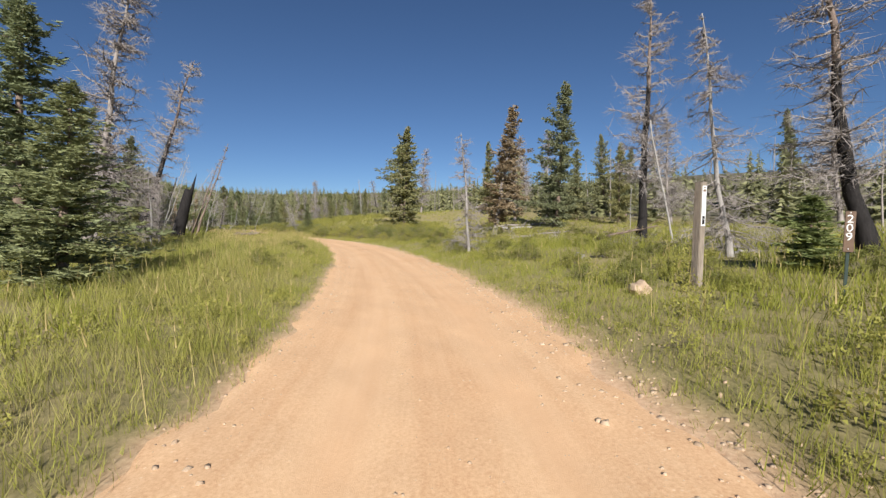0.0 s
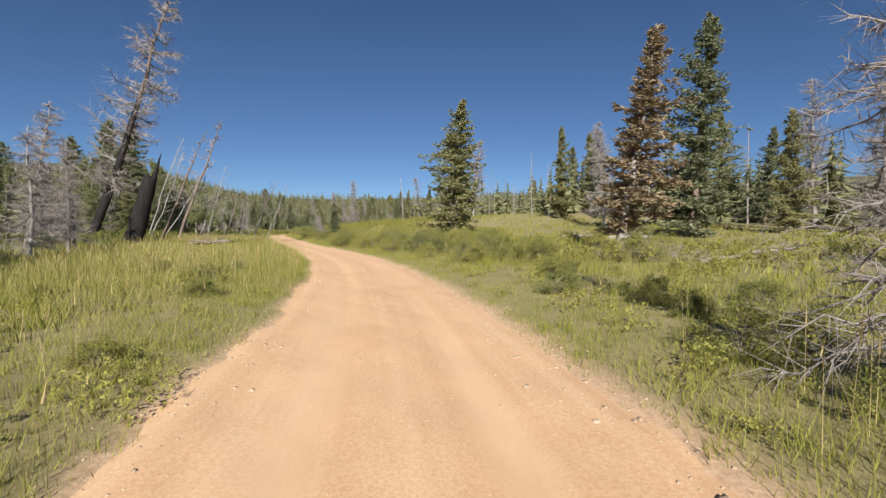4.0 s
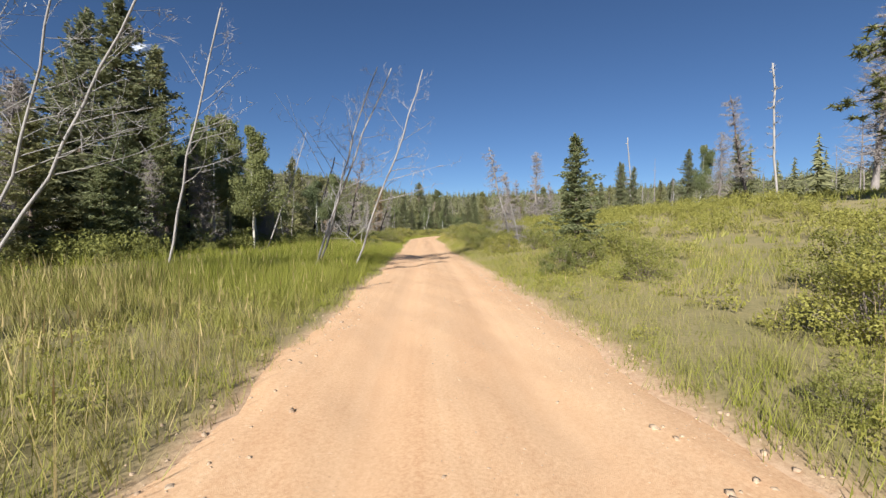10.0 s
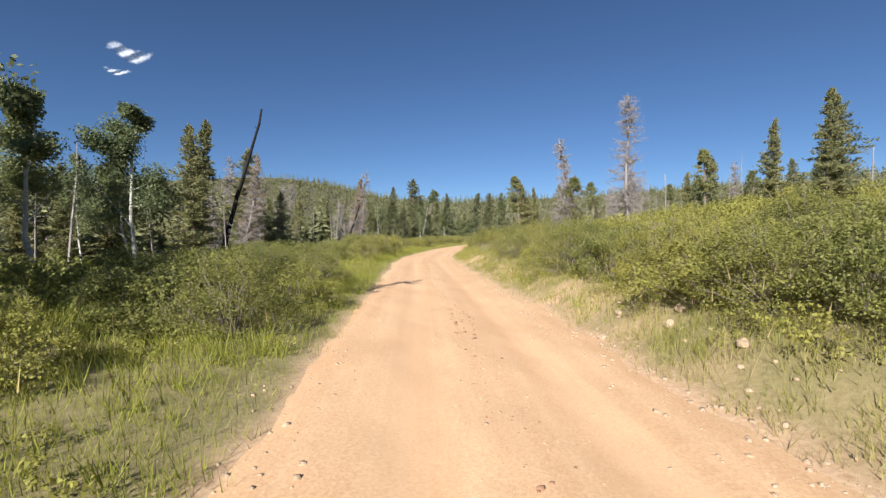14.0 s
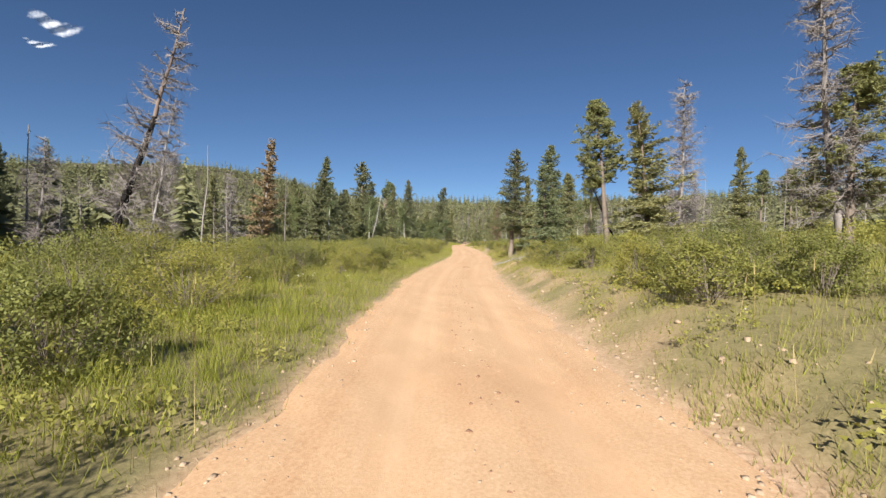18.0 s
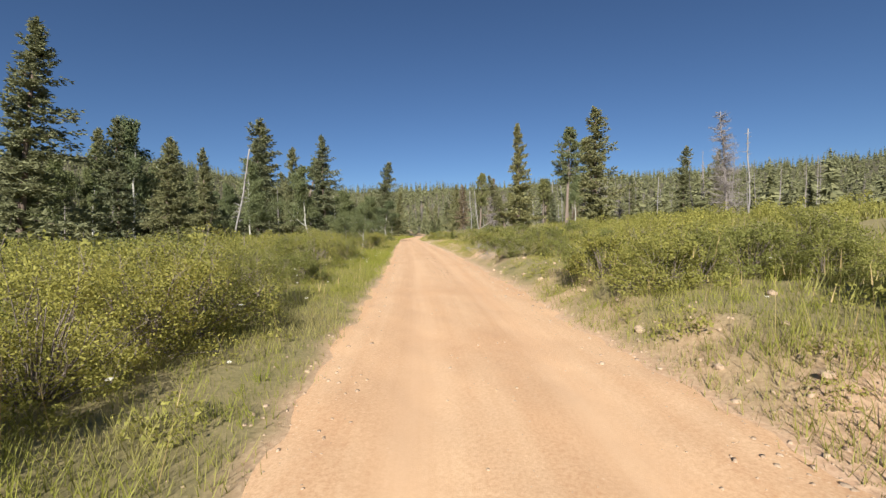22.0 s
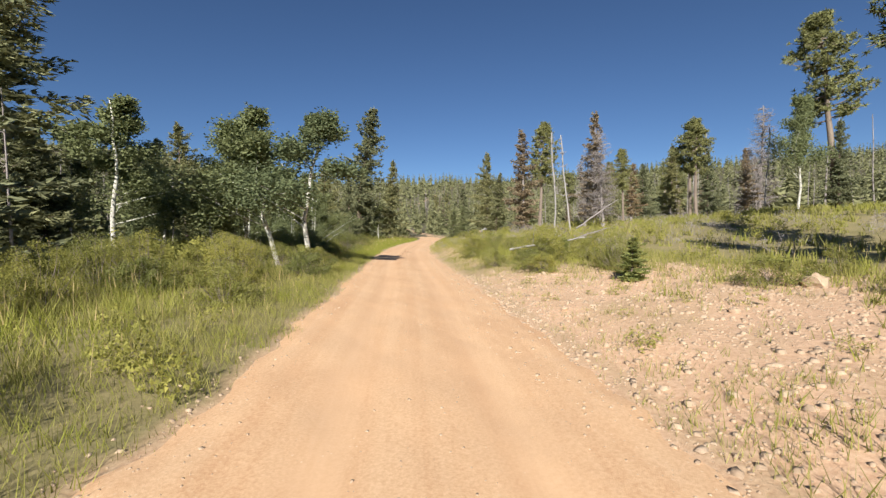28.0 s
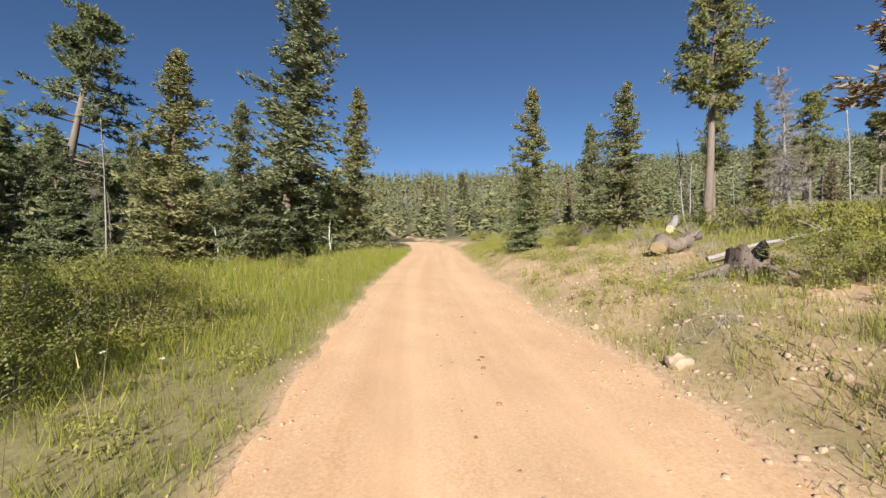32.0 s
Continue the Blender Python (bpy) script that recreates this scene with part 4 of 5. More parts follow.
plant("shrub", -62.5, 128.2, 1.8, 1, 0, 0, 1.2)
plant("shrub", -62.2, 129.4, 1.8, 2, 0, 0, 1.2)
plant("shrub", -62.3, 126.2, 1.7, 3, 0, 0, 1.2)
plant("shrub", -62.9, 131.3, 1.6, 0, 0, 0, 1.2)
plant("fir", -87.8, 139.2, 13.6, 1, 0, 0, 1.2)
plant("snag", -101.3, 148.1, 15.5, 2, 2, 20)
plant("shrub", -79.9, 235.3, 0.8, 1, 0, 0, 1.6)
plant("shrub", -67.3, 180.1, 1.2, 0, 0, 0, 1.3)
plant("shrub", -65.6, 181.0, 1.2, 1, 0, 0, 1.4)
plant("greenshrub", -68.1, 183.0, 1.2, 2, 0, 0, 1.3)
plant("shrub", -64.0, 181.8, 1.1, 3, 0, 0, 1.4)
plant("shrub", -39.4, 104.5, 1.4, 2, 0, 0, 1.3)
plant("shrub", -38.1, 105.7, 1.3, 0, 0, 0, 1.3)
plant("shrub", -56.6, 140.9, 1.3, 1, 0, 0, 1.3)
plant("greenshrub", -55.3, 141.3, 1.1, 0)
plant("shrub", -57.5, 143.2, 1.3, 3)
plant("shrub", -17.2, 61.4, 1.4, 2, 0, 0, 1.3)
plant("shrub", -15.9, 61.5, 1.4, 0, 0, 0, 1.4)
plant("shrub", -14.7, 62.0, 1.4, 1, 0, 0, 1.4)
plant("shrub", -9.4, 54.1, 1.5, 3, 0, 0, 1.4)
plant("greenshrub", -10.9, 54.6, 1.5, 1)
plant("aspen", -73.5, 110.4, 10.6, 1, 0, 0, 1.4)
plant("aspen", -78.9, 119.0, 8.3, 2, 2, 24, 1.4)
plant("fir", -83.3, 128.0, 13.8, 0)
plant("greenshrub", -47.9, 101.7, 1.3, 0, 0, 0, 1.4)
plant("greenshrub", -49.1, 101.7, 1.3, 1, 0, 0, 1.3)
plant("shrub", -49.9, 104.7, 1.3, 2, 0, 0, 1.4)
plant("greenshrub", -52.0, 109.2, 1.5, 3, 0, 0, 1.4)
plant("shrub", -40.0, 104.8, 1.3, 1, 0, 0, 1.4)
plant("greenshrub", -39.1, 104.1, 1.4, 0, 0, 0, 1.5)
plant("shrub", -75.4, 161.3, 1.5, 3, 0, 0, 1.5)
plant("greenshrub", -75.2, 163.4, 1.6, 2, 0, 0, 1.5)
plant("shrub", -74.8, 165.6, 1.6, 0, 0, 0, 1.5)
plant("greenshrub", -75.0, 168.6, 1.6, 1, 0, 0, 1.5)
plant("greenshrub", -70.2, 159.0, 0.4, 0, 0, 0, 1.5)
plant("shrub", -17.9, 62.8, 1.4, 2, 0, 0, 1.4)
plant("greenshrub", -16.7, 60.6, 1.4, 3, 0, 0, 1.4)
plant("shrub", -5.5, 46.2, 1.3, 0, 0, 0, 1.4)
plant("shrub", -69.2, 202.0, 1.1, 1, 0, 0, 1.4)
plant("shrub", -69.9, 204.9, 1.0, 2, 0, 0, 1.5)
# ---- end of trees ----


# ---- far woods, shrubs, grass ----
def scatter(n, seed, ylo, yhi, dlo, dhi):
    rng = np.random.default_rng(seed)
    y, dd = rng.uniform(ylo, yhi, n), rng.uniform(dlo, dhi, n)
    return road_x(y) + dd / road_lean(y), y, dd, rng


def far_tree_arrays(h, rng, lean_crown, n=19):
    """A small conifer of ragged tiers."""
    s = Soup()
    t = np.linspace(0.08, 0.97, n)
    az = np.arange(n) * 2.399 + rng.normal(size=n) * 0.4
    ln = h * lean_crown * (1 - t) ** 0.8 * rng.uniform(0.6, 1.2, n) + 0.02 * h
    base = np.stack([np.zeros(n), np.zeros(n), t * h], -1)
    tip = base + np.stack([np.cos(az) * ln, np.sin(az) * ln, -0.25 * ln], -1)
    slim = math.sqrt(19 / n)
    spikes(s, base, tip, ln * 0.56 * slim, rng)
    spikes(s, base + [0, 0, 0.02 * h], tip + rng.normal(size=(n, 3)) * ln[:, None] * 0.4, ln * 0.3 * slim, rng)
    if n > 19:
        tube(s, np.array([[0, 0, -0.03], [0, 0, 0.5], [0, 0, 0.98]]) * h, np.array([0.014, 0.009, 0.002]) * h, 4, False)
    return np.concatenate(s.v), np.concatenate(s.f)


def woods(name, label, spots, mat, crown, seed):
    rng = np.random.default_rng(seed)
    kit = [far_tree_arrays(1.0, rng, crown * rng.uniform(0.8, 1.2)) for _ in range(8)]
    fine = [far_tree_arrays(1.0, rng, crown * rng.uniform(0.8, 1.2), 64) for _ in range(8)]
    vs, fs, n = [], [], 0
    for k, (x, y, h) in enumerate(spots):
        v, f = (fine if 0 < y < 430 and abs(x - float(road_x(min(y, 345)))) < 95 else kit)[k % 8]
        c, si = math.cos(k), math.sin(k)
        vs.append(np.stack([v[:, 0] * c - v[:, 1] * si, v[:, 0] * si + v[:, 1] * c, v[:, 2]], -1) * h + [x, y, float(ground_z(x, y)) - 0.3])
        fs.append(f + n)
        n += len(v)
    tagged(new(name, mesh_of(name, np.concatenate(vs), np.concatenate(fs), mat)), label, "forest", kind="stuff")


rng = np.random.default_rng(5)
spots = []
for _ in range(20000):
    y, x = rng.uniform(-20, 640), rng.uniform(-480, 260)
    dd = (x - float(road_x(y)))
    if y < 335 and -34 < dd < 50:
        continue
    if 335 <= y < 348 and abs(dd) < 4:
        continue
    if 0 < y < 335 and dd > 50 and rng.uniform() < 0.3:
        continue
    far = max(0.0, abs(dd) - 40, y - 335)
    if rng.uniform() < 0.25 * min(1.0, far / 350):
        continue
    spots.append((x, y, rng.uniform(5, 12.5) * (0.85 if dd > 0 else 1.0)))
    if len(spots) >= 12500:
        break
woods("far_woods", "mixed conifer forest covering the distant hills", spots, M_FARWOOD, 0.19, 3)


def dead_woods(name, label, spots, mat, seed):
    rng = np.random.default_rng(seed)
    kit = []
    for _ in range(8):
        sp = Soup()
        ln = trunk_line(1.0, rng, rng.normal() * 0.06, 4, 0.02)
        tube(sp, ln, np.linspace(0.011, 0.003, 4), 3, False)
        n = 34
        t = rng.uniform(0.3, 0.98, n)
        p = on_line(ln, t)
        az = rng.uniform(0, 6.283, n)
        r = 0.13 * (1.1 - t) * rng.uniform(0.4, 1.2, n)
        spikes(sp, p, p + np.stack([np.cos(az) * r, np.sin(az) * r, rng.normal(size=n) * 0.02], -1), 0.0022, rng)
        kit.append((np.concatenate(sp.v), np.concatenate(sp.f)))
    vs, fs, n = [], [], 0
    for k, (x, y, h) in enumerate(spots):
        v, f = kit[k % 8]
        c, si = math.cos(k), math.sin(k)
        vs.append(np.stack([v[:, 0] * c - v[:, 1] * si, v[:, 0] * si + v[:, 1] * c, v[:, 2]], -1) * h + [x, y, float(ground_z(x, y)) - 0.2])
        fs.append(f + n)
        n += len(v)
    tagged(new(name, mesh_of(name, np.concatenate(vs), np.concatenate(fs), mat)), label, "dead forest", kind="stuff")


rng = np.random.default_rng(8)
spots = []
for _ in range(2600):
    y, x = rng.uniform(10, 520), rng.uniform(-330, 120)
    dd = x - float(road_x(y))
    if (y < 335 and -20 < dd < 34) or abs(dd) < 10:
        continue
    if rng.uniform() < 0.3 + 0.4 * min(1.0, abs(dd) / 250):
        continue
    spots.append((x, y, rng.uniform(5, 12)))
dead_woods("burnt_woods", "grey standing dead trunks of an old forest fire", spots, M_DEAD, 9)


def grove(n, seed, ylo, yhi, dlo, dhi, hlo, hhi, kinds):
    """Countable trees of the nearer woods."""
    x, y, dd, rng = scatter(n, seed, ylo, yhi, dlo, dhi)
    for k in range(n):
        plant(kinds[int(rng.integers(0, len(kinds)))], x[k], y[k], rng.uniform(hlo, hhi), int(rng.integers(0, 3)), 0, 0, rng.uniform(0.9, 1.25))


grove(10, 51, 26, 58, -48, -30, 6, 11, ("fir", "snag", "spruce", "scorched"))
grove(14, 60, 20, 52, -36, -15, 5, 9, ("snag", "snag", "drooper", "scorched"))
grove(54, 52, 66, 104, -40, -16, 6, 11, ("fir", "aspen", "snag", "fir", "spruce", "bareaspen", "snag"))
grove(32, 53, 104, 150, -48, -24, 6, 11, ("fir", "aspen", "snag", "fir"))
grove(24, 54, 150, 200, -60, -30, 7, 12, ("fir", "snag", "slimfir"))
grove(46, 55, 200, 262, -48, -24, 8, 13, ("fir", "fir", "spruce", "aspen"))
grove(30, 56, 290, 335, -46, -18, 8, 14, ("fir", "spruce", "slimfir", "aspen"))
grove(16, 57, 150, 215, 26, 52, 6, 11, ("fir", "snag", "pine", "pole"))
grove(30, 58, 262, 335, 16, 50, 6, 11, ("fir", "pine", "snag", "pole", "brown"))
grove(14, 59, 336, 372, -26, 26, 8, 13, ("fir", "spruce", "brown"))


# ---- roadside shrubs ----
def shrub_belt(n, seed, ylo, yhi, dlo, dhi, hlo, hhi, green):
    x, y, dd, rng = scatter(n, seed, ylo, yhi, dlo, dhi)
    for k in range(n):
        if abs(dd[k]) - float(half_width(y[k])) < 0.6:
            continue
        kind = "greenshrub" if rng.uniform() < green else "shrub"
        near = min(1.0, max(0.5, (abs(dd[k]) - float(half_width(y[k]))) / 1.5))
        plant(kind, x[k], y[k], rng.uniform(hlo, hhi) * near, int(rng.integers(0, 4)), 0, 0, rng.uniform(0.95, 1.4))


shrub_belt(14, 21, 2, 34, 4.0, 12, 0.4, 0.8, 0.9)
shrub_belt(34, 22, 36, 62, 3.0, 7.5, 0.9, 1.75, 0.4)
shrub_belt(14, 38, 36, 62, 7, 12, 1.0, 1.9, 0.4)
shrub_belt(40, 23, 60, 100, 2.9, 8.5, 0.6, 1.4, 0.4)
shrub_belt(26, 42, 88, 112, 3.3, 9, 0.8, 1.5, 0.4)
shrub_belt(50, 24, 98, 145, 3.5, 8.0, 0.8, 1.8, 0.4)
shrub_belt(22, 25, 145, 178, 4.0, 9, 0.6, 1.6, 0.4)
shrub_belt(48, 26, 174, 206, 3.4, 8.0, 0.7, 1.4, 0.3)
shrub_belt(8, 30, 204, 214, 5.0, 9, 0.7, 1.2, 0.3)
shrub_belt(6, 27, 216, 238, 7, 14, 0.4, 0.9, 0.5)
shrub_belt(24, 29, 239.5, 252, 3.3, 8, 0.7, 1.4, 0.3)
shrub_belt(12, 28, 266, 310, 4.6, 10, 0.6, 1.2, 0.4)
shrub_belt(8, 31, 0, 34, -12, -4.5, 0.4, 0.9, 0.7)
shrub_belt(22, 32, 92, 122, -9, -3.4, 0.9, 1.6, 0.4)
shrub_belt(52, 33, 118, 176, -9, -3.9, 0.9, 1.9, 0.2)
shrub_belt(10, 37, 125, 133.5, -6.4, -3.7, 1.6, 2.2, 0.1)
shrub_belt(26, 39, 146, 167, -8, -3.4, 0.9, 1.5, 0.3)
shrub_belt(28, 40, 8, 34, 3.5, 9, 0.35, 0.7, 1.0)
shrub_belt(26, 41, 6, 34, -9, -3.3, 0.3, 0.65, 0.9)
shrub_belt(16, 43, 172, 190, -7.5, -4.1, 1.3, 1.9, 0.3)
shrub_belt(66, 34, 172, 240, -9, -4.1, 0.9, 1.9, 0.3)
shrub_belt(18, 36, 245.5, 256, -9, -4.0, 1.0, 1.9, 0.6)
shrub_belt(22, 35, 258, 320, -11, -4.6, 0.8, 1.7, 0.5)


def thicket(name, label, belts, mat, seed, n_leaf=700, leaf=0.056, slim=0.38):
    """Undergrowth too thick to count, one sheet of leafy bushes."""
    rng = np.random.default_rng(seed)
    kit = []
    for k in range(6):
        sp = Soup()
        n = 22
        az, r, z = rng.uniform(0, 6.283, n), rng.uniform(0, 1, n) ** 0.6, rng.uniform(0.0, 1, n)
        c = np.stack([np.cos(az) * r * 0.72, np.sin(az) * r * 0.72, 0.14 + 0.66 * z * np.sqrt(1 - 0.75 * r * r)], -1)
        p, out = clump_points(rng, c, rng.uniform(0.13, 0.24, n), max(3, n_leaf // n))
        w = np.cross(out + 0.4 * rng.normal(size=p.shape), rng.normal(size=p.shape))
        w /= np.linalg.norm(w, axis=1)[:, None]
        side = np.cross(w, out + 0.4 * rng.normal(size=p.shape))
        side /= np.linalg.norm(side, axis=1)[:, None]
        ln = leaf * rng.uniform(0.7, 1.3, (len(p), 1))
        sp.add(np.stack([p - side * ln * slim, p + side * ln * slim, p + w * ln], 1), np.arange(3 * len(p)))
        kit.append((np.concatenate(sp.v), np.concatenate(sp.f)))
    vs, fs, n = [], [], 0
    for cnt, ylo, yhi, dlo, dhi, hlo, hhi in belts:
        y, dd = rng.uniform(ylo, yhi, cnt), rng.uniform(dlo, dhi, cnt)
        x = road_x(y) + dd / road_lean(y)
        z = ground_z(x, y) - 0.05
        h = rng.uniform(hlo, hhi, cnt)
        for k in range(cnt):
            v, f = kit[k % 6]
            c, si = math.cos(k * 1.7), math.sin(k * 1.7)
            vs.append(np.stack([v[:, 0] * c - v[:, 1] * si, v[:, 0] * si + v[:, 1] * c, v[:, 2]], -1) * h[k] * [1.0, 1.0, 1.1] + [x[k], y[k], z[k]])
            fs.append(f + n)
            n += len(v)
    tagged(new(name, mesh_of(name, np.concatenate(vs), np.concatenate(fs), mat)), label, "undergrowth", kind="stuff")


thicket("undergrowth", "continuous yellow-green leafy undergrowth on the slope", [
    (60, 32, 62, 7, 20, 0.6, 1.4), (95, 60, 100, 7.5, 24, 0.6, 1.4), (60, 86, 114, 7, 26, 0.8, 1.5), (190, 96, 146, 7, 30, 0.8, 1.6),
    (190, 146, 216, 7.5, 26, 0.8, 1.5), (70, 240, 320, 7, 22, 0.6, 1.3), (60, 4, 40, 6, 26, 0.5, 0.9), (130, 172, 242, -16, -7.5, 1.2, 2.0), (60, 148, 176, -14, -7.5, 0.8, 1.6)], M_SHRUB, 41)
thicket("wet_undergrowth", "dense green bushes along the low side of the track", [
    (140, 92, 178, -22, -7.5, 1.0, 1.8), (90, 176, 244, -24, -12, 1.0, 1.8), (120, 244, 326, -22, -7.5, 1.0, 1.8), (40, 0, 60, -24, -6, 0.5, 1.0), (150, 50, 104, -28, -14, 0.9, 2.2)], M_SHRUB_DARK, 42)

thicket("dead_brush", "tangled grey twigs of dead brushwood on the ground", [
    (110, 238, 305, 6, 30, 0.5, 1.1), (24, 192, 201, 2.9, 5.0, 0.35, 0.7), (16, 124, 131, 3.6, 6, 0.4, 0.8), (20, 155, 172, 3.4, 8, 0.35, 0.7), (26, 156, 164, 3.0, 5.5, 0.25, 0.5), (30, 257, 273, 2.9, 8, 0.3, 0.6), (90, 20, 62, -36, -15, 0.5, 1.2), (70, 10, 40, 10, 30, 0.4, 0.9), (60, 96, 150, -24, -11, 0.5, 1.2)], M_DEAD, 44, 150, 0.42, 0.016)
thicket("roadside_weeds", "low leafy weeds and seedlings scattered through the verge grass", [
    (240, 0, 60, 2.6, 6.5, 0.22, 0.55), (280, 0, 60, -6.5, -2.4, 0.22, 0.5), (260, 60, 145, 2.6, 5, 0.25, 0.6), (230, 60, 145, -6, -2.6, 0.25, 0.55),
    (240, 145, 215, 2.5, 6, 0.2, 0.55), (200, 145, 215, -6, -2.6, 0.25, 0.55), (130, 215, 252, 3, 12, 0.15, 0.4), (230, 215, 310, -6.5, -2.6, 0.25, 0.6),
    (260, 252, 300, 2.6, 8, 0.2, 0.5)], M_SHRUB, 43, 176, 0.085)


# ---- grass ----
def grass_field(name, label, zones, seed):
    rng = np.random.default_rng(seed)
    vs, fs, wet, n = [], [], [], 0
    for ylo, yhi, dlo, dhi, per, tall, blades, wid in zones:
        cnt = int((yhi - ylo) * abs(dhi - dlo) * per)
        y = rng.uniform(ylo, yhi, cnt)
        dd = rng.uniform(dlo, dhi, cnt)
        x = road_x(y) + dd / road_lean(y)
        f = rough_field(x * 0.8, y * 0.8)
        r = np.abs(dd) - half_width(y)
        stony = ((y > 206) & (y < 239) & (dd > 0) & (dd < 9)) | ((y > 95) & (dd > 0) & (r < 1.6))
        keep = (r > 0.03 + 0.5 * rng.uniform(size=cnt) ** 1.5) & (rng.uniform(size=cnt) < np.where(stony & (y > 205), 0.45 + 0.4 * f, np.where(stony, 0.62 + 0.45 * f, 0.85 + 0.35 * f)))
        x, y, f, r = x[keep], y[keep], f[keep], r[keep]
        cnt = len(x)
        size = tall * (0.75 + 0.45 * f) * rng.uniform(0.6, 1.25, cnt) * np.clip(0.42 + r / 1.2, 0.42, 1)
        x, y, size = (np.repeat(v, blades) for v in (x, y, size))
        m = len(x)
        x, y = x + rng.normal(size=m) * 0.09, y + rng.normal(size=m) * 0.09
        base = np.stack([x, y, ground_z(x, y) - 0.02], -1)
        size = size * rng.uniform(0.5, 1.15, m)
        az = rng.uniform(0, 6.283, m)
        way = np.stack([np.cos(az), np.sin(az), np.zeros(m)], -1)
        side = np.stack([-np.sin(az + 1), np.cos(az + 1), np.zeros(m)], -1) * (wid * rng.uniform(0.6, 1.3, m))[:, None]
        bend = size * rng.uniform(0.05, 0.65, m)
        tip = base + np.array([0, 0, 1.0]) * size[:, None] + way * bend[:, None]
        vs.append(np.stack([base - side, base + side, tip], 1).reshape(-1, 3))
        fs.append(np.arange(3 * m).reshape(-1, 3) + n)
        moist = np.maximum.reduce([ease(y, 64, 76) * (1 - ease(y, 138, 150)), ease(y, 186, 192) * (1 - ease(y, 212, 222)), ease(y, 246, 254)])
        wet.append(np.repeat(0.85 * moist * (dlo < 0) + 0.6 * (1 - ease(y, 26, 36)) * (dlo > 0), 3))
        n += 3 * m
    me = mesh_of(name, np.concatenate(vs), np.concatenate(fs), M_GRASS)
    me.attributes.new("lush", "FLOAT", "POINT").data.foreach_set("value", np.concatenate(wet).astype(np.float32))
    tagged(new(name, me), label, "grass", kind="stuff")


grass_field("meadow_grass", "tall green and straw-coloured meadow grass along the track", [
    (-4, 45, -4.6, -1.5, 46, 0.36, 10, 0.0045), (28, 62, -4.4, -2.2, 20, 0.66, 9, 0.0045), (119, 140, -4.6, -2.7, 22, 0.80, 9, 0.0045), (66, 104, -8.5, -2.7, 18, 0.86, 9, 0.0055), (45, 110, -4.6, -1.5, 46, 0.50, 10, 0.0045), (110, 300, -4.6, -1.5, 40, 0.48, 9, 0.0045),
    (-4, 110, 1.5, 4.6, 40, 0.36, 9, 0.0045), (110, 300, 1.5, 4.6, 32, 0.32, 8, 0.005),
    (-4, 300, -3.5, -1.7, 44, 0.16, 5, 0.006), (-4, 300, 1.8, 3.8, 42, 0.15, 5, 0.006),
    (-4, 310, -11, -4.6, 19, 0.62, 9, 0.008), (-4, 310, 4.6, 11, 13, 0.50, 8, 0.009),
    (0, 340, -34, -11, 2.6, 0.75, 8, 0.028), (0, 340, 11, 45, 1.9, 0.62, 8, 0.028)], 77)


def seed_stalks(name, label, zones, seed):
    """Tall thin straw stalks, each with a small seed head."""
    rng = np.random.default_rng(seed)
    sp = Soup()
    for cnt, ylo, yhi, dlo, dhi in zones:
        y, dd = rng.uniform(ylo, yhi, cnt), rng.uniform(dlo, dhi, cnt)
        x = road_x(y) + dd / road_lean(y)
        ok = rough_field(x * 0.8, y * 0.8) > rng.uniform(-0.6, 0.5, cnt)
        x, y = x[ok], y[ok]
        m = len(x)
        base = np.stack([x, y, ground_z(x, y) - 0.02], -1)
        tip = base + np.stack([rng.normal(size=m) * 0.10, rng.normal(size=m) * 0.10, rng.uniform(0.45, 0.95, m)], -1)
        spikes(sp, base, tip, 0.0035, rng)
        head = base + (tip - base) * 0.80
        spikes(sp, head, tip + (tip - base) * 0.05, 0.007, rng)
    tagged(new(name, sp.mesh(name, M_STRAW)), label, "grass", kind="stuff")


M_STRAW = material("dry_straw", build_leaf((0.26, 0.215, 0.10), (0.50, 0.42, 0.24), 0.7, 0.25))
seed_stalks("seed_stalks", "tall dry seed stalks standing above the grass", [
    (8000, 28, 68, -10, -2.2), (9000, 0, 300, -7, -2.3), (4500, 0, 210, 2.6, 7), (5000, 0, 300, -14, -6), (3000, 0, 300, 6, 14)], 78)


def flowers(name, label, zones, seed):
    """Small flat white flower heads on thin stems."""
    rng = np.random.default_rng(seed)
    sp = Soup()
    for cnt, ylo, yhi, dlo, dhi in zones:
        y, dd = rng.uniform(ylo, yhi, cnt), rng.uniform(dlo, dhi, cnt)
        x = road_x(y) + dd / road_lean(y)
        for k in range(cnt):
            base = np.array([x[k], y[k], float(ground_z(x[k], y[k]))])
            tip = base + [rng.normal() * 0.05, rng.normal() * 0.05, rng.uniform(0.35, 0.62)]
            m = 7
            a = np.arange(m) * 0.9 + rng.uniform(0, 6)
            r = rng.uniform(0.018, 0.035)
            c = tip + np.stack([np.cos(a) * r, np.sin(a) * r, rng.normal(size=m) * 0.004], -1)
            spikes(sp, np.repeat(tip[None], m, 0) + (c - tip) * 0.2, c, 0.013, rng)
    tagged(new(name, sp.mesh(name, M_PETAL)), label, "flowers", kind="stuff")


M_PETAL = material("white_petals", build_leaf((0.62, 0.62, 0.56), (0.80, 0.80, 0.74), 0.7, 0.2))
flowers("white_flowers", "scattered small white wild flowers in the verge grass", [
    (60, 140, 178, -6, -2.4), (110, 178, 215, -6, -2.4), (50, 240, 300, -6, -2.4), (40, 96, 140, 2.6, 6), (40, 176, 215, 3, 6)], 79)


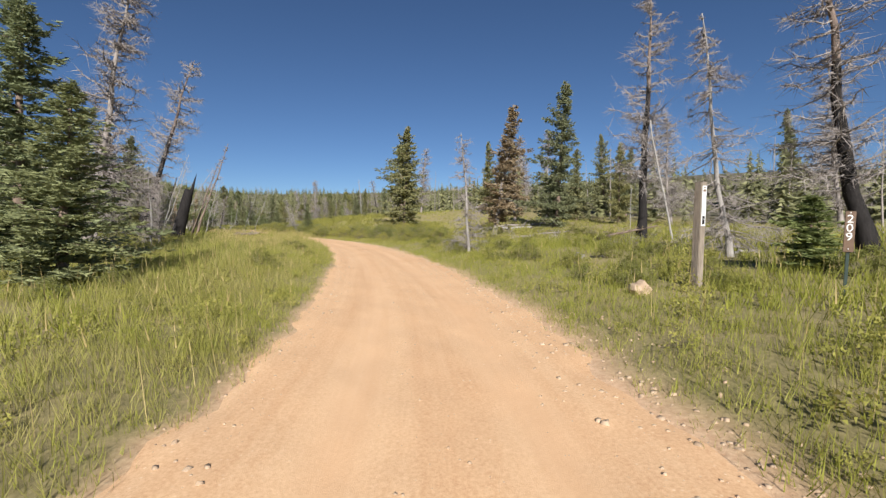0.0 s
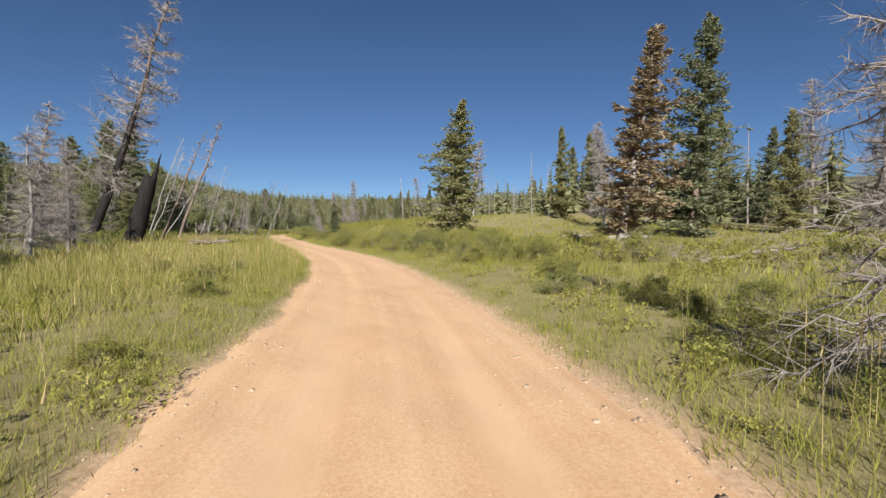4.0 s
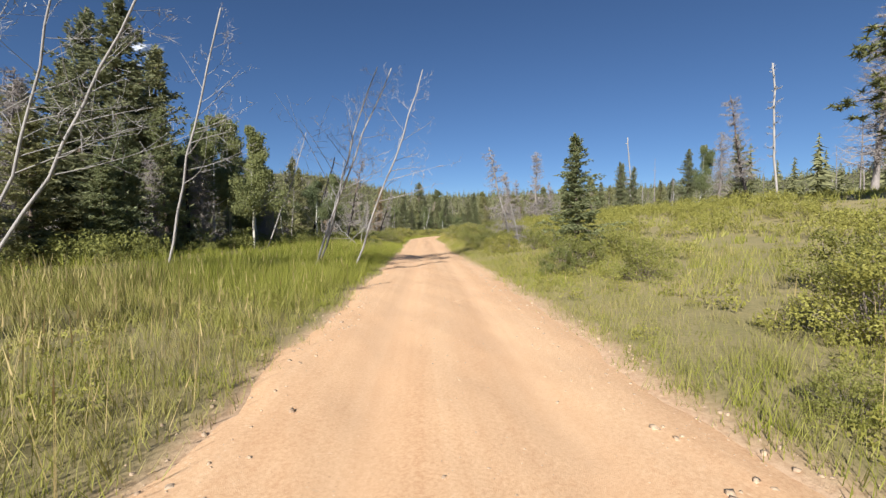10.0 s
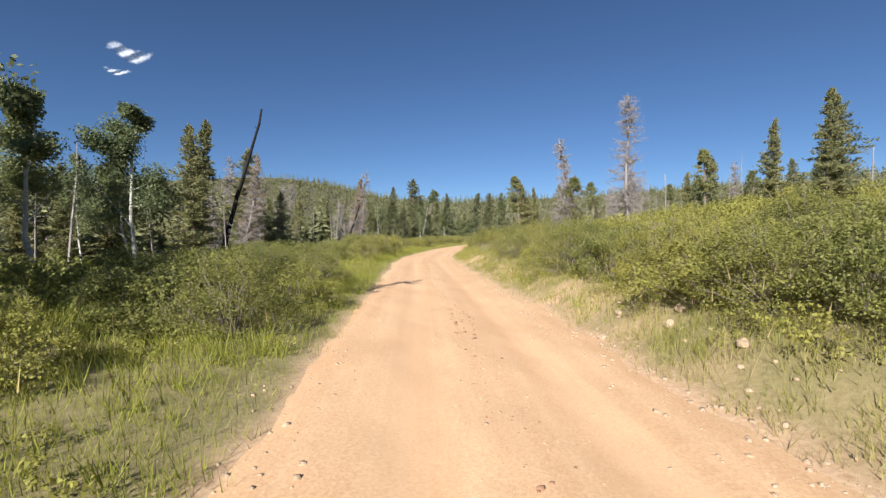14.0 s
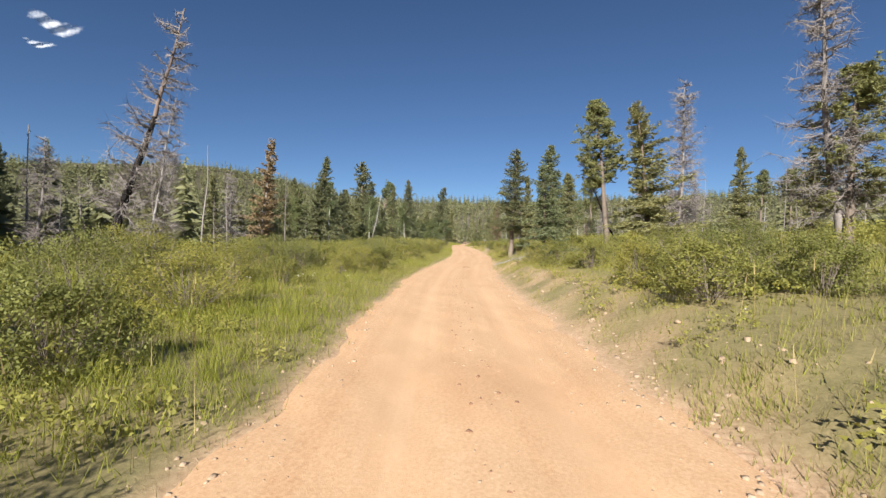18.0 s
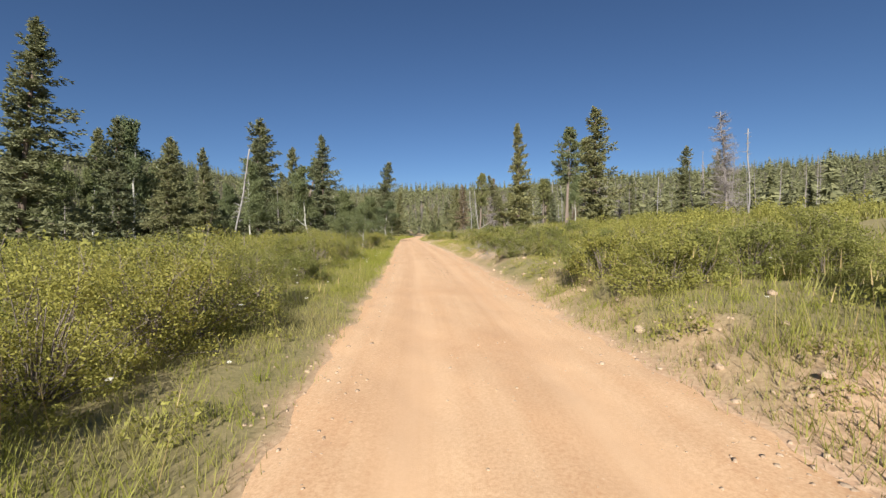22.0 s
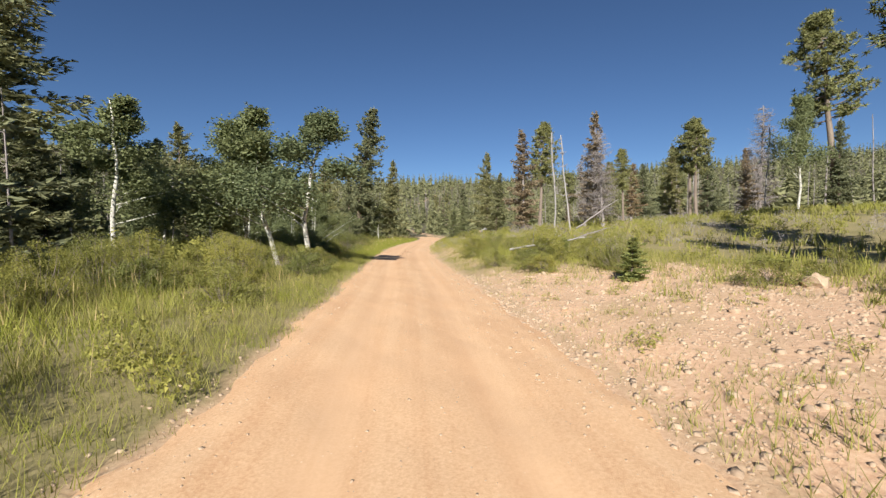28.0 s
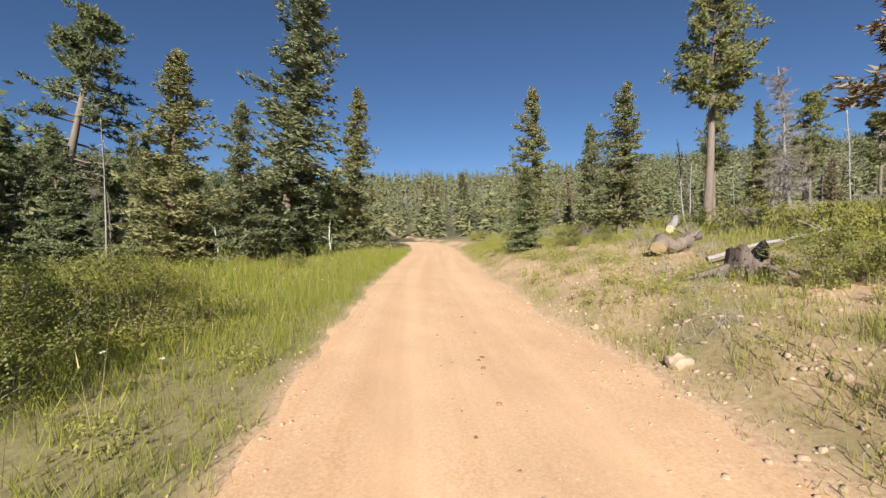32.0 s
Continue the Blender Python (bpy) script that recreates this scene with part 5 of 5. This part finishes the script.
# ---- stones, wood and signs ----
def lump(seed, flat=0.65, detail=2, rough=0.28):
    bm = bmesh.new()
    bmesh.ops.create_icosphere(bm, subdivisions=detail, radius=0.5)
    for v in bm.verts:
        n = noise.noise(v.co * 2.3 + Vector((seed * 7.1, seed * 3.3, 0))) + 0.5 * noise.noise(v.co * 5 + Vector((0, seed * 5.7, 0)))
        v.co *= 1 + rough * n
        v.co.z *= flat
        for axis in range(3):
            v.co[axis] = round(v.co[axis] * 5) / 5 * 0.6 + v.co[axis] * 0.4
    me = bpy.data.meshes.new("rock")
    bm.to_mesh(me)
    bm.free()
    return me


ROCKS = [lump(k) for k in range(5)]
for me in ROCKS:
    me.materials.append(M_ROCK)


def rock(x, y, size, k=0, label="pale weathered limestone rock at the edge of the track"):
    ob = tagged(new("rock", ROCKS[k % 5]), label, "rock", "roadside rocks")
    z = float(ground_z(x, y))
    ob.matrix_basis = Matrix.Translation((x, y, z + size * 0.16)) @ Matrix.Rotation(x * 3.1 + y, 4, "Z") @ Matrix.Diagonal((size, size * 0.8, size, 1))
    return ob


rock(3.75, 8.4, 0.5, 0)
dark = rock(4.9, 15.9, 0.45, 1, "dark lichened boulder half hidden in the grass")
dark.data = ROCKS[1].copy()
dark.data.materials[0] = material("dark_stone", build_rock((0.06, 0.055, 0.05), (0.30, 0.28, 0.25)), 0.9)
rock(-79.3, 234.9, 0.55, 2)
rock(-94.9, 266.2, 0.30, 3)
rock(114, 170, 9.0, 4, "orange rock outcrop on the distant slope")
rrng = np.random.default_rng(61)
for k in range(34):
    yy, off = rrng.uniform(215, 240), rrng.uniform(2.6, 9.5)
    rock(float(road_x(yy)) + off, yy, rrng.uniform(0.09, 0.20), k)
for k in range(95):
    yy, off = rrng.uniform(96, 215), rrng.uniform(2.2, 4.6)
    rock(float(road_x(yy)) + off * 1.08, yy, rrng.uniform(0.08, 0.20), k)
for k in range(8):
    yy, off = rrng.uniform(253, 275), rrng.uniform(2.2, 5.5)
    rock(float(road_x(yy)) + off, yy, rrng.uniform(0.10, 0.26), k)


def stones(name, label, beds, mat, seed):
    """Loose small stones: six-cornered chips in one mesh."""
    rng = np.random.default_rng(seed)
    corner = np.array([[-1, -1, -1], [1, -1, -1], [1, 1, -1], [-1, 1, -1], [-0.7, -0.7, 1], [0.7, -0.7, 1], [0.7, 0.7, 1], [-0.7, 0.7, 1]]) * 0.5
    quad = np.array([[4, 5, 6, 7], [0, 1, 5, 4], [1, 2, 6, 5], [2, 3, 7, 6], [3, 0, 4, 7]])
    vs, fs, n = [], [], 0
    for cnt, ylo, yhi, dlo, dhi, small, large, on_road in beds:
        y, dd = rng.uniform(ylo, yhi, cnt), rng.uniform(dlo, dhi, cnt)
        x = road_x(y) + dd / road_lean(y)
        z = np.maximum(road_height(x, y, dd), ground_z(x, y)) if on_road else ground_z(x, y)
        size = small + (large - small) * rng.uniform(size=cnt) ** 3
        c = corner[None] * (1 + rng.normal(size=(cnt, 8, 3)) * 0.26) * size[:, None, None] * np.stack([np.ones(cnt), rng.uniform(0.6, 1, cnt), rng.uniform(0.25, 0.6, cnt)], -1)[:, None]
        a = rng.uniform(0, 6.283, cnt)
        ca, sa = np.cos(a)[:, None], np.sin(a)[:, None]
        p = np.stack([c[..., 0] * ca - c[..., 1] * sa, c[..., 0] * sa + c[..., 1] * ca, c[..., 2]], -1)
        vs.append((p + np.stack([x, y, z + size * 0.12], -1)[:, None]).reshape(-1, 3))
        fs.append((quad[None] + (np.arange(cnt) * 8 + n)[:, None, None]).reshape(-1, 4))
        n += cnt * 8
    tagged(new(name, mesh_of(name, np.concatenate(vs), np.concatenate(fs), mat)), label, "gravel", kind="stuff")


stones("gravel", "loose pale limestone chips and gravel", [
    (15000, 206, 241, 2.0, 10, 0.025, 0.10, False), (17000, 208, 241, 2.0, 10, 0.012, 0.045, False), (500, 214, 246, -2.7, -1.7, 0.015, 0.06, False), (3000, 0, 300, 1.35, 2.4, 0.012, 0.07, True), (2200, 0, 300, -2.4, -1.4, 0.012, 0.06, True),
    (2600, 94, 216, 1.9, 3.6, 0.015, 0.08, False), (5200, 0, 300, -2.6, -1.5, 0.01, 0.05, True), (5200, 0, 300, 1.5, 2.6, 0.01, 0.055, True), (3500, 252, 276, 2.2, 6.5, 0.015, 0.08, False), (1500, 0, 300, -0.5, 0.6, 0.01, 0.035, True),
    (7000, 0, 300, 0.9, 2.3, 0.008, 0.032, True), (3500, 0, 300, -0.25, 0.55, 0.008, 0.026, True), (3000, 0, 300, -2.2, -1.3, 0.008, 0.03, True), (700, 0, 14, 1.7, 3.0, 0.012, 0.06, False), (400, 0, 60, 1.2, 2.3, 0.015, 0.07, True)], M_ROCK, 62)
M_CLOD = material("damp_clods", build_rock((0.20, 0.105, 0.06), (0.36, 0.20, 0.12)), 0.95)
stones("dirt_clods", "small dark clods of churned dirt between the ruts", [
    (260, 28, 64, -0.15, 0.35, 0.012, 0.04, True), (240, 98, 150, -0.15, 0.35, 0.012, 0.04, True), (60, 256.4, 258.6, -0.1, 0.45, 0.02, 0.08, True), (16, 252, 253, 0.0, 0.4, 0.02, 0.06, True), (30, 157.2, 157.9, 0.15, 0.55, 0.02, 0.07, True),
    (24, 196, 197, 0.0, 0.6, 0.02, 0.06, True), (30, 103, 106, -0.1, 0.4, 0.02, 0.07, True), (90, 96, 114, -0.25, 0.5, 0.02, 0.055, True), (50, 84, 92, -0.2, 0.5, 0.02, 0.06, True), (80, 122, 150, -0.15, 0.4, 0.02, 0.06, True),
    (50, 186, 200, 0.0, 0.6, 0.02, 0.06, True), (80, 246, 272, -0.3, 0.4, 0.02, 0.065, True), (40, 30, 60, -0.4, 0.3, 0.02, 0.05, True)], M_CLOD, 63)


def log(a, b, r0, r1, mat, label, name="fallen_log", twigs=0, seed=0):
    """A fallen trunk from a to b, both (x, y, height over the ground)."""
    rng = np.random.default_rng(seed)
    A, B = np.array(a, float), np.array(b, float)
    A[2] += float(ground_z(A[0], A[1]))
    B[2] += float(ground_z(B[0], B[1]))
    t = np.linspace(0, 1, 8)[:, None]
    pts = A + (B - A) * t
    pts[1:-1] += rng.normal(size=(6, 3)) * r0 * 0.5
    ob = tagged(new(name), label, "log", "fallen wood")
    ob.location = A
    sp = Soup()
    tube(sp, pts - A, np.linspace(r0, r1, 8), 8)
    part("trunk", sp.mesh("trunk", mat, True), ob)
    if r0 >= 0.13:
        cp = Soup()
        tube(cp, np.array([pts[0] - A, pts[0] - A - (pts[1] - pts[0]) * 0.004]), np.array([r0 * 0.97, r0 * 0.9]), 8)
        part("cut_end", cp.mesh("cut_end", M_CUT), ob, "pale broken end grain")
    L = float(np.linalg.norm(B - A))
    for k in range(twigs):
        q = A + (B - A) * rng.uniform(0.25, 1.0)
        w = (B - A) / L * 0.6 + rng.normal(size=3) * 0.7
        w[2] = abs(w[2]) * 0.7 + 0.05
        w /= np.linalg.norm(w)
        ln = L * rng.uniform(0.12, 0.32)
        bp = Soup()
        s = np.linspace(0, 1, 5)[:, None]
        tube(bp, q - A + w * ln * s + rng.normal(size=(5, 3)) * ln * 0.05 * s, np.linspace(r1 * 0.6, r1 * 0.12, 5), 4, False)
        part("branch", bp.mesh("branch", mat), ob)
    return ob


M_CUT = material("sawn_wood", build_bark((0.42, 0.30, 0.17), (0.66, 0.50, 0.31), None, 1.0), 0.8)
log((9.2, 26.4, 0.15), (13.8, 28.6, 0.8), 0.11, 0.04, M_BARK, "dark fallen dead tree with broken branches", twigs=16, seed=1)
log((5.4, 35.6, 0.1), (11.6, 39.4, 0.5), 0.10, 0.03, M_DEAD, "grey fallen trunk lying over the grass", twigs=12, seed=26)
log((9.6, 14.6, 0.1), (11.0, 15.3, 0.1), 0.05, 0.03, M_SILVER, "short bleached stick in the grass", seed=2)
log((-20.6, 43.6, 0.2), (-18.9, 44.6, 0.3), 0.09, 0.06, M_TWIG, "dark limb in a heap of brushwood", twigs=6, seed=3)
log((-20.2, 43.2, 0.4), (-18.6, 45.0, 0.3), 0.08, 0.05, M_TWIG, "dark limb in a heap of brushwood", twigs=6, seed=4)
log((-20.9, 44.2, 0.15), (-18.2, 43.9, 0.5), 0.05, 0.03, M_DEAD, "dry grey limb in a heap of brushwood", twigs=9, seed=5)
log((7.5, 56.1, 0.25), (11.5, 57.6, 0.2), 0.20, 0.14, M_SILVER, "bleached log lying behind the shrubs", seed=7)
log((4.5, 60.5, 0.2), (15.5, 62.0, 0.3), 0.14, 0.08, M_DEAD, "grey log lying on the slope", twigs=3, seed=8)
log((-35.0, 94.6, 0.12), (-32.6, 97.2, 0.25), 0.022, 0.01, M_SILVER, "bare stick lying on the cut bank", twigs=4, seed=11)
log((-64.1, 159.9, 0.16), (-62.1, 158.7, 0.2), 0.02, 0.032, M_SILVER, "pale bare limb among slash by the track", twigs=5, seed=12)
log((-64.2, 159.2, 0.12), (-63.2, 158.7, 0.14), 0.013, 0.02, M_SILVER, "pale bare limb among slash by the track", twigs=5, seed=13)
log((-62.9, 158.6, 0.15), (-62.0, 158.3, 0.15), 0.017, 0.021, M_SILVER, "pale bare limb among slash by the track", twigs=3, seed=23)
log((-62.3, 162.4, 0.12), (-59.6, 163.6, 0.2), 0.06, 0.03, M_DEAD, "grey limb among slash by the track", twigs=6, seed=14)
log((-86.1, 244.3, 0.55), (-82.5, 245.7, 0.75), 0.05, 0.025, M_SILVER, "long pale dead limb over low brush", twigs=9, seed=15)
log((-84.9, 245.9, 0.3), (-81.5, 248.1, 1.0), 0.045, 0.02, M_DEAD, "grey dead limb over low brush", twigs=9, seed=16)
log((-82.0, 262.0, 0.3), (-78.0, 267.0, 2.4), 0.08, 0.03, M_DEAD, "dead trunk leaning out of the brush", twigs=5, seed=17)
log((-92.6, 271.3, 0.15), (-89.4, 272.6, 0.3), 0.06, 0.02, M_SILVER, "thin pale stick beside the burnt stump", twigs=4, seed=18)
log((-91.8, 276.1, 0.5), (-91.2, 277.5, 0.7), 0.14, 0.10, M_SILVER, "short bleached broken log on the bank", seed=19)
log((-92.9, 273.6, 0.25), (-91.5, 274.6, 0.35), 0.22, 0.15, M_PBARK, "rotten reddish log end with split wood", twigs=8, seed=20)
log((-41.6, 109.2, 0.15), (-40.3, 110.6, 0.5), 0.05, 0.015, M_DEAD, "bare root wad hanging from the cut bank", "root_wad", 16, 21)
log((-72.1, 196.4, 0.15), (-71.7, 196.5, 0.3), 0.018, 0.008, M_DEAD, "bare grey root wad hanging from the cut bank", "root_wad", 16, 24)
log((-71.9, 195.8, 0.12), (-71.7, 196.5, 0.35), 0.015, 0.007, M_DEAD, "bare grey root wad hanging from the cut bank", "root_wad", 14, 25)
log((-20.9, 57.0, 0.06), (-20.75, 57.3, 0.06), 0.02, 0.012, M_SCORCH, "short dark stick lying on the dirt", "stick", seed=22)


def burnt_stub():
    ob = tagged(new("burnt_trunk"), "broken charred tree trunk with a splintered top", "dead tree")
    x, y = -30.6, 50.9
    ob.location = (x, y, float(ground_z(x, y)) - 0.1)
    sp = Soup()
    t = np.linspace(0, 1, 9)[:, None]
    tube(sp, np.array([0, 0, 0]) + t * np.array([1.5, 0.3, 5.6]), np.linspace(0.72, 0.47, 9) * (1 + 0.05 * np.sin(np.arange(9) * 2.3)), 14)
    part("trunk", sp.mesh("trunk", M_BURNT, True), ob)
    for k, (ox, oy, ln) in enumerate(((0.30, 0.05, 2.1), (0.1, 0.28, 0.8), (-0.2, -0.2, 0.5))):
        q = Soup()
        b = np.array([1.4 + ox, 0.28 + oy, 5.3])
        tube(q, b + np.linspace(0, 1, 5)[:, None] * np.array([ln * 0.32, 0.02, ln]), np.linspace(0.22, 0.02, 5), 5)
        part("splinter", q.mesh("splinter", M_BURNT), ob)


burnt_stub()


def stump(x, y, r, h):
    ob = tagged(new("tree_stump"), "grey hollow stump burnt black on one side", "stump")
    ob.location = (x, y, float(ground_z(x, y)) - 0.08)
    n, k = 18, 6
    v, f = [], []
    for i in range(k):
        for j in range(n):
            a = 2 * math.pi * j / n
            ridge = 1 + 0.10 * math.sin(5 * a) + 0.06 * math.sin(9 * a + 1)
            t = i / (k - 1)
            rr = r * ridge * (1.45 - 0.9 * t + 0.45 * t * t)
            top = h * (0.72 + 0.22 * math.sin(a * 2 + 0.6) + 0.10 * math.sin(a * 5))
            v.append((rr * math.cos(a), rr * math.sin(a), t * top))
    for i in range(k - 1):
        for j in range(n):
            f.append((i * n + j, i * n + (j + 1) % n, (i + 1) * n + (j + 1) % n, (i + 1) * n + j))
    part("bark_shell", mesh_of("bark_shell", v, f, M_SCORCH, True), ob)
    iv = [(x0 * 0.8, y0 * 0.8, z0 * 0.97) for x0, y0, z0 in v[-n:]] + [(0, 0, h * 0.35)]
    part("charred_core", mesh_of("charred_core", iv, [(j, (j + 1) % n, n) for j in range(n)], M_BURNT), ob, "charred black hollow")
    rng = np.random.default_rng(4)
    for j in range(5):
        a = j * 1.3 + 0.4
        q = Soup()
        s = np.linspace(0, 1, 5)[:, None]
        tube(q, np.array([math.cos(a), math.sin(a), 0]) * (r + s * rng.uniform(0.4, 0.8)) + np.array([0, 0, 0.22]) * (1 - s), np.linspace(0.09, 0.02, 5), 5)
        part("root", q.mesh("root", M_SCORCH), ob)


stump(-92.7, 269.3, 0.30, 0.68)


def box_mesh(name, sx, sy, sz, mat, bev=0.006):
    bm = bmesh.new()
    bmesh.ops.create_cube(bm, size=1.0)
    bmesh.ops.scale(bm, vec=(sx, sy, sz), verts=bm.verts)
    bmesh.ops.translate(bm, vec=(0, 0, sz / 2), verts=bm.verts)
    bmesh.ops.bevel(bm, geom=bm.edges[:], offset=bev, segments=2, affect="EDGES")
    me = bpy.data.meshes.new(name)
    bm.to_mesh(me)
    bm.free()
    me.materials.append(mat)
    return me


def plain(col, rough=0.6):
    def build(nt, b):
        n = noise_fac(nt, coords(nt), 22.0)
        lo, hi = tuple(c * 0.85 for c in col), tuple(min(1, c * 1.1) for c in col)
        nt.links.new(ramp(nt, n, (0.35, lo), (0.65, hi)), b.inputs["Base Color"])
        b.inputs["Roughness"].default_value = rough
    return build


M_SIGN = material("brown_marker", plain((0.16, 0.10, 0.065)))
M_WHITE = material("white_lettering", plain((0.82, 0.82, 0.80)))
M_STEEL = material("green_steel", plain((0.035, 0.055, 0.045)))
M_STICKER = material("pale_label", plain((0.66, 0.66, 0.66)))


def writing(text, size, mat):
    cu = bpy.data.curves.new("lettering", "FONT")
    cu.body, cu.size, cu.extrude = text, size, 0.001
    cu.align_x, cu.align_y = "CENTER", "CENTER"
    tmp = new("lettering", cu)
    me = bpy.data.meshes.new_from_object(tmp.evaluated_get(bpy.context.evaluated_depsgraph_get()))
    bpy.data.objects.remove(tmp)
    me.materials.clear()
    me.materials.append(mat)
    return me


def trail_sign(x, y, turn):
    ob = tagged(new("trail_sign"), "brown upright route marker with white numbers on a dark steel post", "sign")
    ob.matrix_basis = Matrix.Translation((x, y, float(ground_z(x, y)) - 0.05)) @ Matrix.Rotation(radians(turn), 4, "Z") @ Matrix.Rotation(radians(1.5), 4, "Y")
    part("post", box_mesh("post", 0.045, 0.03, 1.3, M_STEEL), ob, "dark green steel post")
    board = part("board", box_mesh("board", 0.125, 0.022, 0.62, M_SIGN), ob, "brown marker board")
    board.location = (0, -0.03, 0.80)
    for k, ch in enumerate("209"):
        d = part("digit", writing(ch, 0.17, M_WHITE), board)
        d.matrix_basis = Matrix.Translation((0, -0.013, 0.50 - 0.135 * k)) @ Matrix.Rotation(radians(90), 4, "X")
    for zz in (0.04, 0.59):
        part("bolt", box_mesh("bolt", 0.018, 0.01, 0.018, M_STICKER, 0.003), board).location = (0, -0.013, zz)


trail_sign(6.15, 6.75, -38)


def wooden_post(x, y, turn):
    ob = tagged(new("wooden_post"), "weathered square wooden post with small pale labels", "post")
    ob.matrix_basis = Matrix.Translation((x, y, float(ground_z(x, y)) - 0.12)) @ Matrix.Rotation(radians(turn), 4, "Z") @ Matrix.Rotation(radians(1.6), 4, "Y")
    part("shaft", box_mesh("shaft", 0.15, 0.17, 2.24, M_POST, 0.012), ob)
    strip = part("label_strip", box_mesh("label_strip", 0.115, 0.004, 0.80, M_STICKER, 0.001), ob, "pale plastic strip")
    strip.location = (0, -0.087, 1.36)
    for zz, hh in ((0.03, 0.10), (0.14, 0.06), (0.68, 0.05), (0.75, 0.02)):
        part("symbol_plate", box_mesh("symbol_plate", 0.07, 0.003, hh, M_BURNT if zz < 0.6 else M_SIGN, 0.001), strip, "small dark pictogram plate").location = (0, -0.003, zz)


wooden_post(5.13, 8.93, 22)


# ---- clouds ----
def build_cloud(nt, b):
    b.inputs["Base Color"].default_value = (0.84, 0.85, 0.88, 1)
    b.inputs["Roughness"].default_value = 1.0
    way = nt.nodes.new("ShaderNodeCombineXYZ")
    nt.links.new(attribute(nt, "run"), way.inputs[0])
    nt.links.new(attribute(nt, "rise"), way.inputs[1])
    torn = noise_fac(nt, way.outputs[0], 2.6, 7.0, 0.62)
    add = nt.nodes.new("ShaderNodeMath")
    add.operation = "ADD"
    nt.links.new(torn, add.inputs[0])
    nt.links.new(attribute(nt, "body"), add.inputs[1])
    thin = ramp(nt, add.outputs[0], (0.34, (0, 0, 0)), (1.2, (0.6, 0.6, 0.6)))
    clear = nt.nodes.new("ShaderNodeBsdfTransparent")
    m = nt.nodes.new("ShaderNodeMixShader")
    nt.links.new(thin, m.inputs[0])
    nt.links.new(clear.outputs[0], m.inputs[1])
    nt.links.new(b.outputs[0], m.inputs[2])
    nt.links.new(m.outputs[0], nt.nodes["Material Output"].inputs[0])


M_CLOUD = material("cloud_vapour", build_cloud)


def cloud(name, az, el, far, wide, high, seed, tilt=0.0):
    """A billowing veil of vapour far off; az in degrees to the left of the y axis, wide and high its half sizes."""
    rng = np.random.default_rng(seed)
    c = np.array([-math.sin(radians(az)), math.cos(radians(az)), math.tan(radians(el))]) * far
    side = np.array([math.cos(radians(az)), math.sin(radians(az)), 0])
    n, k = 49, 25
    u, w = np.meshgrid(np.linspace(-1, 1, n), np.linspace(-1, 1, k), indexing="ij")
    puff = np.sin(u * 9 + rng.uniform(0, 6)) * np.cos(w * 5 + rng.uniform(0, 6))
    out = c / np.linalg.norm(c) * high * 0.35
    p = c + side * (u * wide)[..., None] + np.array([0, 0, 1]) * (w * high + tilt * u * wide)[..., None] + out * puff[..., None]
    i, j = np.meshgrid(np.arange(n - 1), np.arange(k - 1), indexing="ij")
    q = np.stack([i * k + j, (i + 1) * k + j, (i + 1) * k + j + 1, i * k + j + 1], -1).reshape(-1, 4)
    me = mesh_of(name, p.reshape(-1, 3), q, M_CLOUD, True)
    body = 0.48 - 0.95 * np.clip(u ** 2 + (w + 0.35 * np.sin(u * 4 + seed)) ** 2, 0, 1.6)
    for key, value in (("run", u * wide / high + seed * 7), ("rise", w), ("body", body)):
        att = me.attributes.new(key, "FLOAT", "POINT")
        att.data.foreach_set("value", value.ravel().astype(np.float32))
    tagged(new(name, me), "small ragged white cloud in the blue sky", "cloud", kind="structure")


cloud("cloud_1", 58.2, 18.5, 3600, 155, 62, 1, -0.06)
cloud("cloud_2", 59.2, 16.6, 3600, 90, 26, 2)
cloud("cloud_3", 46.0, 4.7, 3900, 330, 95, 3)
